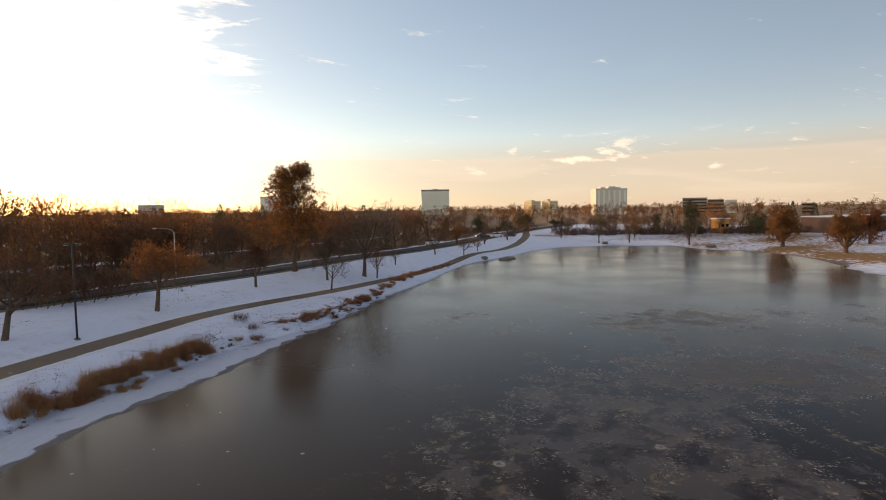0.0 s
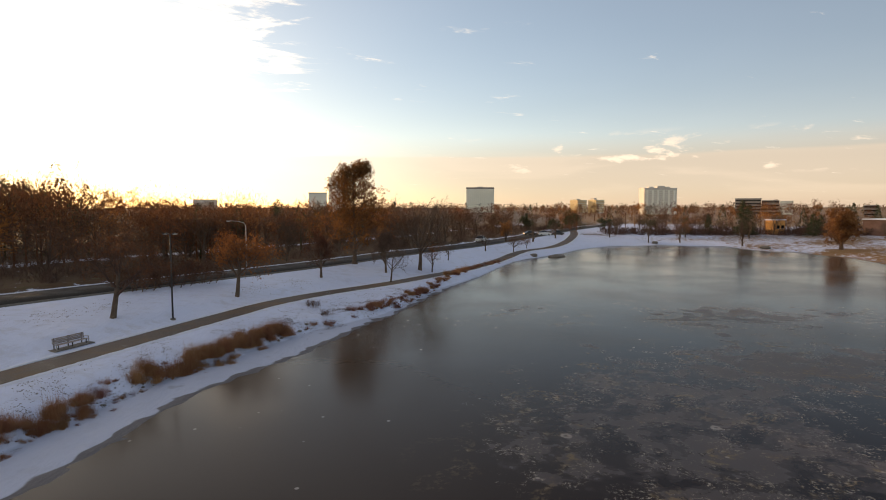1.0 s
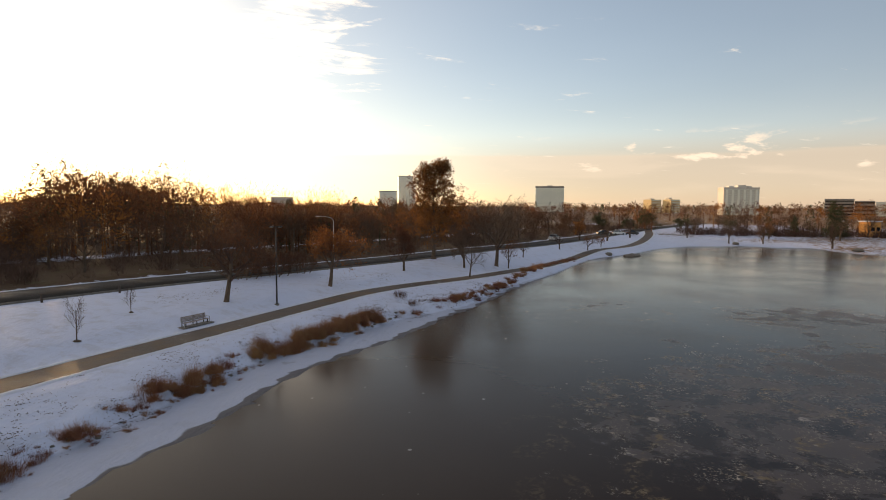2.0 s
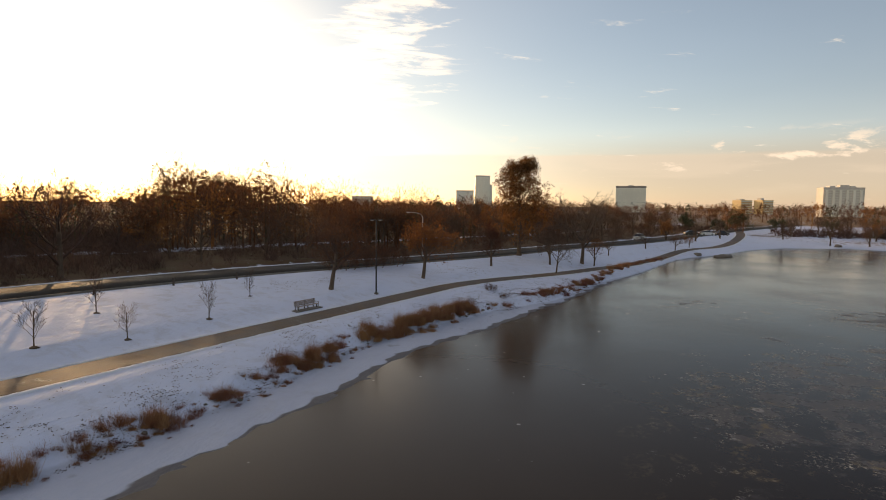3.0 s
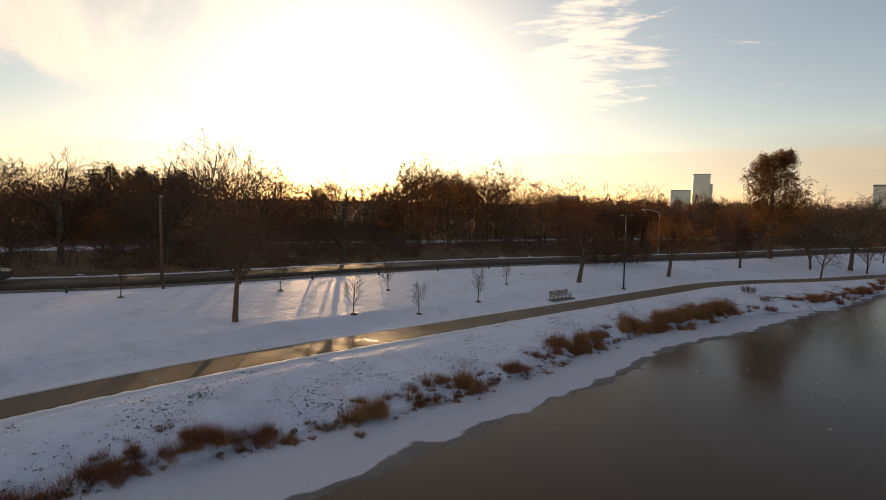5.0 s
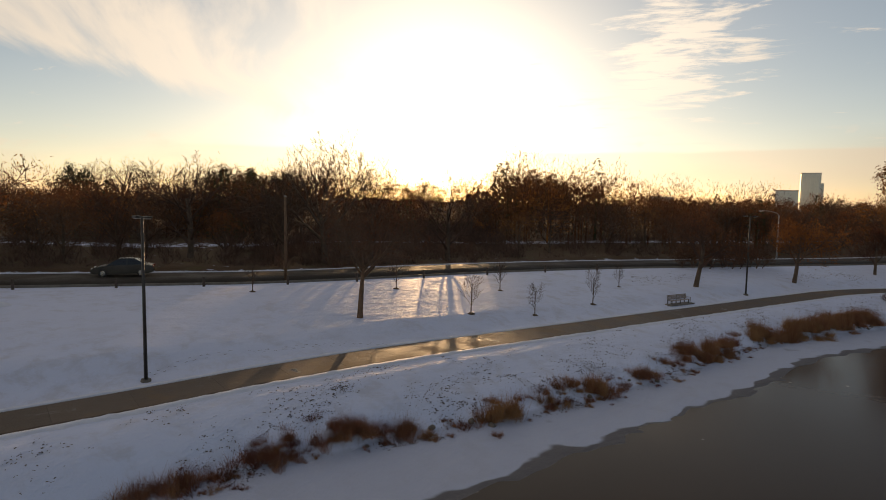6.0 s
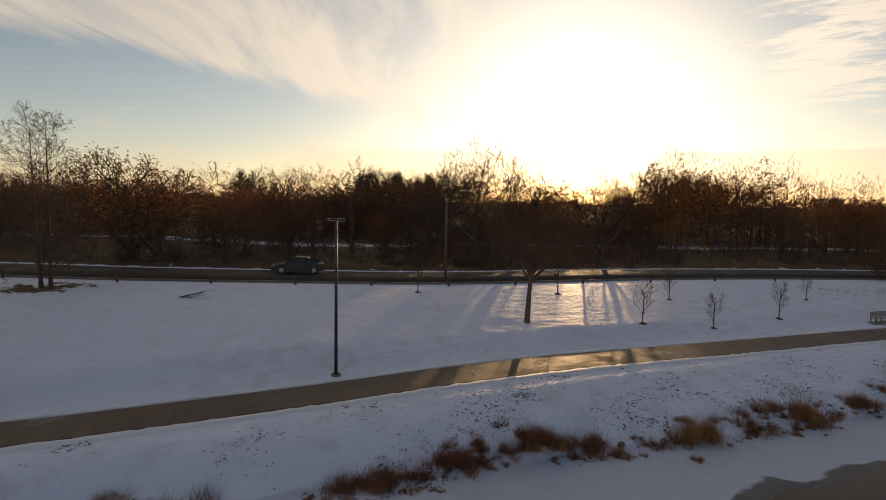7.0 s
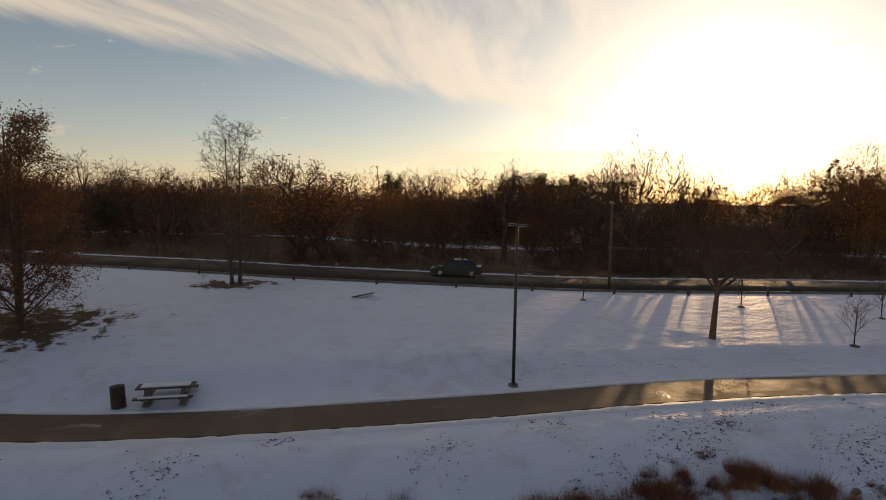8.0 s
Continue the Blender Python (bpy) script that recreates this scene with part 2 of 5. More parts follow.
def build_ice(n, p):
    at = place(n)
    wide = n.noise(at, 0.06, 4.0, 0.55, 0.4)
    fine = n.noise(at, 2.6, 6.0, 0.7, 0.3)
    # field where the ice froze rough, with a ragged outline
    lean = n.vec("MULTIPLY", n.vec("SUBTRACT", n.vec("SUBTRACT", at, n.vec("MULTIPLY", n.add("ShaderNodeCombineXYZ", {0: n.add("ShaderNodeSeparateXYZ", {0: at}).outputs[1]}).outputs[0], (0.30, 0.0, 0.0))), (3.0, 28.5, 0.0)), (1.0, 0.72, 0.0))
    field = n.math("SUBTRACT", 1.0, n.math("DIVIDE", n.vec("LENGTH", lean), 11.0))
    arm = n.math("SUBTRACT", 1.0, n.math("DIVIDE", n.vec("LENGTH", n.vec("MULTIPLY", n.vec("SUBTRACT", at, (25.0, 39.0, 0.0)), (0.55, 1.3, 0.0))), 8.0))
    field2 = n.math("MULTIPLY", n.math("SUBTRACT", 1.0, n.math("DIVIDE", n.vec("LENGTH", n.vec("MULTIPLY", n.vec("SUBTRACT", at, (31.0, 58.0, 0.0)), (0.5, 1.6, 0.0))), 10.0)), 0.35)
    reach = n.math("MAXIMUM", n.math("MAXIMUM", n.math("MAXIMUM", field, arm), field2), -0.8)
    # smooth milky lobes, broken by clear dark gaps
    lobes = n.math("ADD", n.math("MULTIPLY", n.noise(at, 0.13, 5.0, 0.55, 0.3), 0.62), n.math("MULTIPLY", n.noise(at, 0.6, 6.0, 0.6, 0.3), 0.38))
    level = n.math("ADD", lobes, n.math("MULTIPLY", reach, 0.24))
    milk = n.math("MULTIPLY", n.ramp(level, 0.51, 0.585), n.ramp(n.noise(at, 0.34, 7.0, 0.62, 0.3), 0.38, 0.56, 0.08, 1.0))
    rim = n.math("MULTIPLY", n.ramp(level, 0.48, 0.53), n.ramp(level, 0.66, 0.56))
    grit = n.noise(at, 5.2, 6.0, 0.78, 0.6)
    crumbs = n.math("MULTIPLY", n.math("MULTIPLY", n.ramp(grit, 0.55, 0.60), n.ramp(n.noise(at, 0.7, 4.0, 0.6, 0.6), 0.47, 0.58)), n.math("MAXIMUM", n.math("MULTIPLY", rim, n.ramp(reach, -0.5, 0.0)), n.math("MULTIPLY", n.ramp(reach, 0.05, 0.3), 0.75)))
    amber = n.math("MULTIPLY", n.math("MULTIPLY", n.ramp(fine, 0.48, 0.58), n.ramp(n.noise(at, 0.27, 5.0, 0.62, 1.2), 0.53, 0.66)), n.ramp(reach, -0.5, 0.1))
    # round breathing holes with a pale collar, and single white chips
    hole = n.add("ShaderNodeTexVoronoi", {"Vector": n.vec("ADD", at, n.scaled(n.add("ShaderNodeTexNoise", {"Vector": at, "Scale": 2.0, "Detail": 3.0}).outputs[1], 0.35)), "Scale": 0.24}).outputs[0]
    collar = n.math("MULTIPLY", n.math("MULTIPLY", n.ramp(hole, 0.085, 0.06), n.ramp(hole, 0.025, 0.045)), n.ramp(reach, -0.1, 0.2))
    chip = n.add("ShaderNodeTexVoronoi", {"Vector": at, "Scale": 0.8})
    chips = n.math("MULTIPLY", n.ramp(chip.outputs[0], 0.10, 0.06), n.ramp(n.add("ShaderNodeSeparateColor", {0: chip.outputs[1]}).outputs[0], 0.80, 0.84))
    dust = n.ramp(wide, 0.42, 0.66)
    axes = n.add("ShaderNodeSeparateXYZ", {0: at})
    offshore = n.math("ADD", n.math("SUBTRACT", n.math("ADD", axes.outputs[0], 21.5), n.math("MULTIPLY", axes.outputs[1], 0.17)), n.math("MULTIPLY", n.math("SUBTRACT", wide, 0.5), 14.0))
    # browner shallow ice inshore, its colour also lightened for mirrored sun glow
    inshore_tone = n.ramp(offshore, 2.0, 30.0, 1.0, 0.0)
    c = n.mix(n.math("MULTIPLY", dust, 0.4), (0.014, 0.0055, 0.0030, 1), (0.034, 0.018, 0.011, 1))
    c = n.mix(inshore_tone, c, (0.074, 0.052, 0.036, 1))
    far_sheen = n.math("MULTIPLY", n.ramp(axes.outputs[1], 35.0, 95.0), n.math("ADD", 0.45, n.math("MULTIPLY", wide, 0.4)))       # pale warm colour in place of horizon sky mirrored at the far end
    c = n.mix(far_sheen, c, (0.135, 0.096, 0.066, 1))
    c = n.mix(n.math("MULTIPLY", milk, 0.72), c, (0.108, 0.086, 0.080, 1))
    c = n.mix(n.math("MULTIPLY", amber, 0.55), c, (0.30, 0.205, 0.10, 1))
    c = n.mix(n.math("MULTIPLY", crumbs, 0.8), c, (0.52, 0.43, 0.33, 1))
    c = n.mix(n.math("MULTIPLY", n.math("MAXIMUM", collar, chips), 0.7), c, (0.40, 0.34, 0.29, 1))
    r = n.math("ADD", n.ramp(wide, 0.35, 0.65, 0.12, 0.21), n.math("MULTIPLY", n.math("ADD", milk, n.math("ADD", crumbs, amber)), 0.16))
    h = n.math("ADD", n.noise(at, 0.9, 3.0), n.math("MULTIPLY", n.math("ADD", n.math("MULTIPLY", milk, 0.3), n.math("ADD", crumbs, amber)), n.math("MULTIPLY", fine, 0.9)))
    put(n, p, color=c, rough=r, normal=bump(n, h, 0.055, 0.12), spec=0.07)
    p.inputs["Specular Tint"].default_value = (1.0, 0.87, 0.72, 1)


def build_concrete(n, p):
    at = place(n)
    r = n.add("ShaderNodeObjectInfo").outputs["Random"]
    wet = n.ramp(n.math("ADD", n.math("MULTIPLY", n.noise(at, 0.10, 2.0), 0.5), n.math("MULTIPLY", n.noise(at, 0.5, 6.0, 0.66, 0.5), 0.5)), 0.41, 0.53)
    pool = n.ramp(n.noise(at, 0.5, 4.0, 0.55, 0.8), 0.62, 0.70)
    grain = n.noise(at, 14.0, 5.0, 0.7)
    c = n.mix(grain, (0.115, 0.074, 0.045, 1), (0.18, 0.12, 0.074, 1))
    c = n.mix(n.math("MULTIPLY", wet, 0.8), c, (0.060, 0.038, 0.026, 1))
    c = n.mix(n.math("MULTIPLY", pool, 0.7), c, (0.06, 0.045, 0.035, 1))
    c = n.add("ShaderNodeHueSaturation", {"Value": n.math("ADD", 0.86, n.math("MULTIPLY", r, 0.28)), "Color": c}).outputs[0]
    rough = n.math("SUBTRACT", n.ramp(wet, 0, 1, 0.8, 0.62), n.math("MULTIPLY", pool, 0.38))
    put(n, p, color=c, rough=rough, normal=bump(n, n.math("ADD", grain, n.math("MULTIPLY", n.noise(at, 1.6, 4.0, 0.6), 3.0)), 0.4, 0.025), spec=0.28)


def build_asphalt(n, p):
    at = place(n)
    grain = n.noise(at, 18.0, 4.0, 0.7)
    worn = n.noise(at, 0.4, 5.0)
    c = n.mix(grain, (0.028, 0.023, 0.018, 1), (0.054, 0.043, 0.033, 1))
    c = n.mix(n.math("MULTIPLY", n.ramp(worn, 0.45, 0.7), 0.6), c, (0.052, 0.038, 0.027, 1))
    put(n, p, color=c, rough=n.ramp(worn, 0.35, 0.65, 0.62, 0.85), normal=bump(n, n.math("ADD", grain, n.math("MULTIPLY", n.noise(at, 3.0, 4.0, 0.6), 2.0)), 0.6, 0.03), spec=0.18)


M = {
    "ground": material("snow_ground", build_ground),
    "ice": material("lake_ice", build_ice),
    "concrete": material("wet_concrete", build_concrete),
    "asphalt": material("asphalt", build_asphalt),
    "snow": surface("snow", (0.58, 0.60, 0.68), (0.66, 0.68, 0.75), 1.5, 0.6, 0.5, 0.08),
    "bark": surface("bark", (0.060, 0.039, 0.027), (0.14, 0.094, 0.062), 3.0, 0.9, 0.6, 0.03),
    "bark_warm": surface("warm_bark", (0.10, 0.055, 0.032), (0.20, 0.115, 0.066), 3.0, 0.9, 0.6, 0.03),
    "twig": surface("twig", (0.058, 0.032, 0.020), (0.125, 0.070, 0.042), 1.2, 0.9, 0.2, 0.01, spread=0.25),
    "leaf_rust": leafage("rust_leaf", (0.20, 0.075, 0.022), (0.34, 0.138, 0.042), 0.52),
    "leaf_brown": leafage("brown_leaf", (0.085, 0.038, 0.020), (0.175, 0.080, 0.038), 0.5),
    "needle": leafage("needle", (0.030, 0.040, 0.018), (0.075, 0.080, 0.034), 0.2),
    "reed": leafage("dry_reed", (0.23, 0.106, 0.056), (0.40, 0.215, 0.112), 0.35),
    "leaf_amber": leafage("amber_leaf", (0.12, 0.065, 0.022), (0.34, 0.15, 0.042), 0.45),
    "leaf_russet": leafage("russet_leaf", (0.15, 0.062, 0.028), (0.27, 0.115, 0.045), 0.35),
    # base colour raised so far towers look paled by distance haze
    "facade_white": surface("white_facade", (0.80, 0.79, 0.68), (0.88, 0.86, 0.74), 0.05, 0.5, 0.1, 0.02),
    "leaf_dark": leafage("dark_leaf", (0.07, 0.040, 0.030), (0.13, 0.075, 0.055), 0.2),
    "reed_dark": leafage("dark_stalk", (0.15, 0.062, 0.040), (0.31, 0.138, 0.082), 0.35),
    "steel": surface("dark_painted_steel", (0.022, 0.018, 0.015), (0.045, 0.036, 0.03), 4.0, 0.45, 0.1, 0.004),
    "grey_steel": surface("galvanised_steel", (0.28, 0.27, 0.25), (0.40, 0.38, 0.36), 4.0, 0.42, 0.1, 0.004, metal=0.6),
    "lens": surface("lamp_lens", (0.55, 0.52, 0.46), (0.66, 0.62, 0.56), 3.0, 0.25, 0.05, 0.002),
    "plank": surface("weathered_plank", (0.22, 0.175, 0.155), (0.38, 0.31, 0.28), 2.0, 0.8, 0.3, 0.01, spread=0.15),
    "dark_plank": surface("brown_plank", (0.045, 0.03, 0.022), (0.09, 0.06, 0.042), 2.0, 0.7, 0.3, 0.01, spread=0.15),
    "drum": surface("rusty_drum", (0.03, 0.022, 0.018), (0.08, 0.045, 0.03), 3.0, 0.6, 0.3, 0.01, metal=0.3),
    "stone": surface("stone", (0.10, 0.085, 0.07), (0.22, 0.19, 0.16), 1.5, 0.85, 0.5, 0.06),
    "paint": surface("car_paint", (0.055, 0.052, 0.048), (0.075, 0.07, 0.064), 1.0, 0.22, 0.02, 0.001, metal=0.5),
    "paint_white": surface("white_car_paint", (0.62, 0.61, 0.58), (0.70, 0.69, 0.66), 1.0, 0.25, 0.02, 0.001),
    "glass": surface("dark_glass", (0.012, 0.013, 0.015), (0.02, 0.021, 0.024), 1.0, 0.05, 0.01, 0.001),
    "rubber": surface("rubber", (0.012, 0.012, 0.012), (0.025, 0.024, 0.023), 5.0, 0.8, 0.1, 0.003),
    "chrome": surface("alloy", (0.42, 0.42, 0.42), (0.55, 0.55, 0.55), 3.0, 0.25, 0.02, 0.001, metal=0.9),
    "tail": surface("red_lens", (0.25, 0.012, 0.010), (0.32, 0.02, 0.015), 3.0, 0.2, 0.02, 0.001),
    # lightened well past bare glass, with distance haze put into the colour
    "glazing": surface("curtain_glazing", (0.66, 0.67, 0.56), (0.76, 0.76, 0.64), 0.05, 0.4, 0.02, 0.01),
    "facade_pale": surface("pale_facade", (0.56, 0.52, 0.46), (0.66, 0.61, 0.54), 0.05, 0.7, 0.1, 0.02),
    "facade_tan": surface("tan_facade", (0.60, 0.43, 0.20), (0.70, 0.52, 0.27), 0.05, 0.7, 0.1, 0.02),
    "facade_dark": surface("dark_facade", (0.22, 0.20, 0.18), (0.30, 0.27, 0.24), 0.05, 0.6, 0.1, 0.02),
    "facade_orange": surface("orange_render", (0.62, 0.27, 0.06), (0.72, 0.34, 0.09), 0.3, 0.8, 0.1, 0.02),
    "brick_far": surface("brown_brick", (0.13, 0.07, 0.05), (0.20, 0.11, 0.08), 0.4, 0.9, 0.2, 0.02),
    "roof_snow": surface("snowy_roof", (0.60, 0.62, 0.66), (0.74, 0.75, 0.78), 0.4, 0.7, 0.2, 0.04),
}


# ---- helpers for building ----
def mesh_of(name, verts, faces, mat, smooth=False):
    me = bpy.data.meshes.new(name)
    me.from_pydata([tuple(v) for v in verts], [], faces)
    me.update()
    me.materials.append(mat)
    if smooth:
        me.polygons.foreach_set("use_smooth", [True] * len(me.polygons))
    return me


def piece(name, me, parent=None, label="", m=None):
    ob = new(name, me)
    ob.parent = parent
    if m is not None:
        ob.matrix_basis = m
    if label:
        ob["label"] = label
    return ob


def part(name, bm, mat, parent=None, label="", smooth=False, m=None):
    me = bpy.data.meshes.new(name)
    bm.to_mesh(me)
    bm.free()
    me.materials.append(mat)
    if smooth:
        me.polygons.foreach_set("use_smooth", [True] * len(me.polygons))
    return piece(name, me, parent, label, m)


def thing(name, at, turn=0.0, scale=1.0):
    ob = new(name)
    ob.empty_display_size = 0.3
    ob.matrix_basis = pose(*at, 0, 0, turn) @ Matrix.Diagonal((scale, scale, scale, 1))
    return ob


def box(sx, sy, sz, at=(0, 0, 0), bevel=0.0, bm=None, turn=None):
    """A box of that size, its middle at at, with bevelled edges."""
    b = bmesh.new()
    bmesh.ops.create_cube(b, size=1.0)
    bmesh.ops.scale(b, vec=(sx, sy, sz), verts=b.verts)
    if bevel:
        bmesh.ops.bevel(b, geom=b.edges[:], offset=bevel, segments=2, affect="EDGES", profile=0.6)
    if turn is not None:
        bmesh.ops.transform(b, matrix=turn, verts=b.verts)
    bmesh.ops.translate(b, vec=at, verts=b.verts)
    return merged(b, bm)


def merged(b, bm):
    if bm is None:
        return b
    me = bpy.data.meshes.new("tmp")
    b.to_mesh(me)
    b.free()
    bm.from_mesh(me)
    bpy.data.meshes.remove(me)
    return bm


def cone(r1, r2, h, at=(0, 0, 0), sides=16, bm=None, turn=None, bevel=0.0):
    """A tapered round piece, standing on at."""
    b = bmesh.new()
    bmesh.ops.create_cone(b, cap_ends=True, segments=sides, radius1=r1, radius2=r2, depth=h)
    bmesh.ops.translate(b, vec=(0, 0, h / 2), verts=b.verts)
    if bevel:
        rims = [e for e in b.edges if abs(e.verts[0].co.z - e.verts[1].co.z) < 1e-5]
        bmesh.ops.bevel(b, geom=rims, offset=bevel, segments=2, affect="EDGES", profile=0.6)
    if turn is not None:
        bmesh.ops.transform(b, matrix=turn, verts=b.verts)
    bmesh.ops.translate(b, vec=at, verts=b.verts)
    return merged(b, bm)


def tube(V, F, pts, rad, sides):
    """A tapered round stem along pts."""
    base = len(V)
    for i, p in enumerate(pts):
        d = (pts[min(i + 1, len(pts) - 1)] - pts[max(i - 1, 0)]).normalized()
        a = d.cross(Vector((0, 0, 1)) if abs(d.z) < 0.9 else Vector((1, 0, 0))).normalized()
        b = d.cross(a)
        for k in range(sides):
            w = 2 * math.pi * k / sides
            V.append(p + (a * math.cos(w) + b * math.sin(w)) * rad[i])
    for i in range(len(pts) - 1):
        for k in range(sides):
            q = (k + 1) % sides
            F.append((base + i * sides + k, base + i * sides + q, base + (i + 1) * sides + q, base + (i + 1) * sides + k))


# ---- plan of the shore, the path and the road ----
SHORE = [(-26, -45), (-24, -20), (-22.8, -6), (-22.2, 0), (-21.7, 4), (-21.3, 8), (-20.8, 11), (-20.4, 14.5), (-19.7, 18.5), (-19.3, 24), (-19.0, 29.5), (-16.6, 36),
         (-14.4, 43), (-12.9, 50), (-10.6, 57.5), (-8.4, 67), (-5.3, 81), (-0.5, 103), (5.3, 121), (13.7, 131.5), (26.8, 156), (40, 168), (53, 171.5), (66, 162),
         (71, 150), (75, 137), (77, 127), (76, 116), (72.5, 103), (71, 92), (76, 75), (92, 45), (98, -20), (80, -75), (20, -95), (-20, -75)]
TRAIL = [(-45, -42), (-41.5, -34), (-39, -27.4), (-37.6, -21.6), (-36.8, -17), (-35.7, -8), (-34.8, -1.5), (-33.9, 4.5), (-32.3, 12.5), (-31, 20), (-29.6, 28), (-28.5, 33), (-26.6, 41),
         (-24.9, 47.5), (-22.9, 54), (-19.4, 62.5), (-15.2, 71), (-10.9, 80), (-5.4, 92.5), (-2.0, 104), (1.2, 114.5), (7.6, 132), (17, 150), (24, 172), (30, 200), (34, 230)]
ROAD = [(-150, -190, 5.0), (-96, -80, 4.6), (-72.6, -32.7, 4.1), (-63.4, -15.6, 3.75), (-57.5, -2.7, 3.5), (-52.4, 9.7, 3.3), (-47.9, 28.2, 3.15), (-44, 40, 3.05), (-39.4, 50, 3.0),
        (-32.5, 64.3, 2.85), (-23.8, 84, 2.6), (-13.6, 109, 2.45), (-2.6, 130, 2.35), (12, 168, 2.2), (36, 232, 2.2), (80, 330, 2.2)]
ROAD_W = 7.4


def smooth_line(points, step):
    """Points at even steps along a smooth curve through the plan's points."""
    P = [Vector((*p, 0.0)[:3]) for p in points]
    out = []
    for i in range(len(P) - 1):
        a, b, c, d = P[max(i - 1, 0)], P[i], P[i + 1], P[min(i + 2, len(P) - 1)]
        k = max(1, round((c - b).length / step))
        for j in range(k):
            u = j / k
            out.append(0.5 * ((2 * b) + (c - a) * u + (2 * a - 5 * b + 4 * c - d) * u * u + (3 * b - a - 3 * c + d) * u ** 3))
    return out + [P[-1]]


def nearest(X, Y, line):
    """Distance to a line, how far along it (index) and on which side (+1: to its right)."""
    L = np.array([(p[0], p[1]) for p in line])
    best, along, side = np.full(X.shape, 1e9), np.zeros(X.shape), np.ones(X.shape)
    for i in range(len(L) - 1):
        (ax, ay), (bx, by) = L[i], L[i + 1]
        dx, dy = bx - ax, by - ay
        u = np.clip(((X - ax) * dx + (Y - ay) * dy) / (dx * dx + dy * dy), 0, 1)
        d = np.hypot(X - ax - u * dx, Y - ay - u * dy)
        near = d < best
        best, along = np.where(near, d, best), np.where(near, i + u, along)
        side = np.where(near, np.where((X - ax) * dy - (Y - ay) * dx >= 0, 1.0, -1.0), side)
    return best, along, side


def inside(X, Y, ring):
    res = np.zeros(X.shape, bool)
    for (ax, ay), (bx, by) in zip(ring, ring[1:] + ring[:1]):
        cross = ((ay > Y) != (by > Y)) & (X < (bx - ax) * (Y - ay) / (by - ay + 1e-12) + ax)
        res ^= cross
    return res


def smooth01(v):
    v = np.clip(v, 0, 1)
    return v * v * (3 - 2 * v)


shore_line = [(p.x, p.y) for p in smooth_line(SHORE + SHORE[:1], 2.5)]
trail_line = smooth_line([(x, y, 0) for x, y in TRAIL], 1.5)
road_line = smooth_line(ROAD, 4.0)


def wiggle(X, Y, s, seed):
    """A cheap smooth unevenness in -1 .. 1."""
    v = 0
    for k, (a, b, w) in enumerate(((1.0, 0.37, 1.0), (-0.53, 1.13, 0.8), (1.7, -1.31, 0.5), (-2.3, -1.9, 0.35), (3.1, 2.7, 0.2))):
        v = v + w * np.sin((a * X + b * Y) / s + seed * (k + 1.7))
    return v / 2.85


def land(X, Y):
    """Height of the ground without the path's and the road's beds; distance inland of the ice."""
    d = nearest(X, Y, shore_line)[0]
    d = np.where(inside(X, Y, shore_line[:-1]), -d, d) + 0.35 * wiggle(X, Y, 0.9, 2.0) + 0.3 * wiggle(X, Y, 0.33, 5.0)
    shelf = np.where(X < 30, np.interp(Y, [-60, -25, -10, 0, 10, 20, 30, 45, 50, 54, 68], [10, 9.0, 6.8, 5.4, 3.6, 4.0, 3.8, 3.8, 2.4, 0.9, 0.7]), 0.8)
    inland = d - shelf
    dr, along, side = nearest(X, Y, road_line)
    zr = np.interp(along, range(len(road_line)), [p.z for p in road_line])
    dr = np.where(side > 0, dr, 0.0)
    i = np.maximum(inland, 0.0)
    u = i / (i + dr + 1e-6)
    power = np.interp(Y, [10, 70], [1.85, 1.0])
    z = 0.05 + 0.40 * smooth01(inland / 1.9) + (zr - 0.45) * (1 - (1 - u) ** power)
    z = z + 0.05 * wiggle(X, Y, 2.4, 1.0) * smooth01(inland / 2) * smooth01(dr / 6)
    z = z + 0.28 * smooth01((8 - Y) / 25) * smooth01(inland / 7) * smooth01((dr - 2) / 10)
    z = z - 0.15 * smooth01((inland - 6) / 5) * smooth01((dr - 6) / 8) * smooth01((Y + 8) / 10) * smooth01((40 - Y) / 12)
    z = z + 0.24 * smooth01(inland / 1.2) * (1 - smooth01((inland - 2.0) / 4.0)) * np.interp(X, [-10, 5], [1, 0])
    west = np.where(side < 0, nearest(X, Y, road_line)[0], 0.0)
    z = z + np.where(west > ROAD_W + 2, 0.35 * wiggle(X, Y, 7.0, 3.0), 0.0)
    return np.where(d < 1.1, np.interp(d, [-2.5, -0.9, -0.1, 1.1], [-0.9, -0.25, 0.004, 0.05]), z), inland, west, zr


def ground_z(x, y):
    """Height of the finished ground at one spot."""
    X, Y = np.array([float(x)]), np.array([float(y)])
    return float(bedded(X, Y)[0][0])


trail_z = land(np.array([p.x for p in trail_line]), np.array([p.y for p in trail_line]))[0]
trail_z = np.convolve(np.pad(trail_z, 4, mode="edge"), np.ones(9) / 9, mode="valid") - 0.15 * smooth01((-1 - np.array([p.y for p in trail_line])) / 8)
TRAIL_HALF = 1.3


def bedded(X, Y):
    z, inland, west, zr = land(X, Y)
    d, along, _ = nearest(X, Y, trail_line)
    zt = np.interp(along, range(len(trail_line)), trail_z)
    f = 1 - smooth01((d - TRAIL_HALF - 0.5) / 3.4)
    z = z * (1 - f) + (zt - 0.05) * f
    dr, _, side = nearest(X, Y, road_line)
    inroad = np.where(side < 0, np.maximum(dr - ROAD_W, 0), dr)
    f = 1 - smooth01((inroad - 0.8) / 2.5)
    return z * (1 - f) + (zr - 0.10) * f, inland, west, d


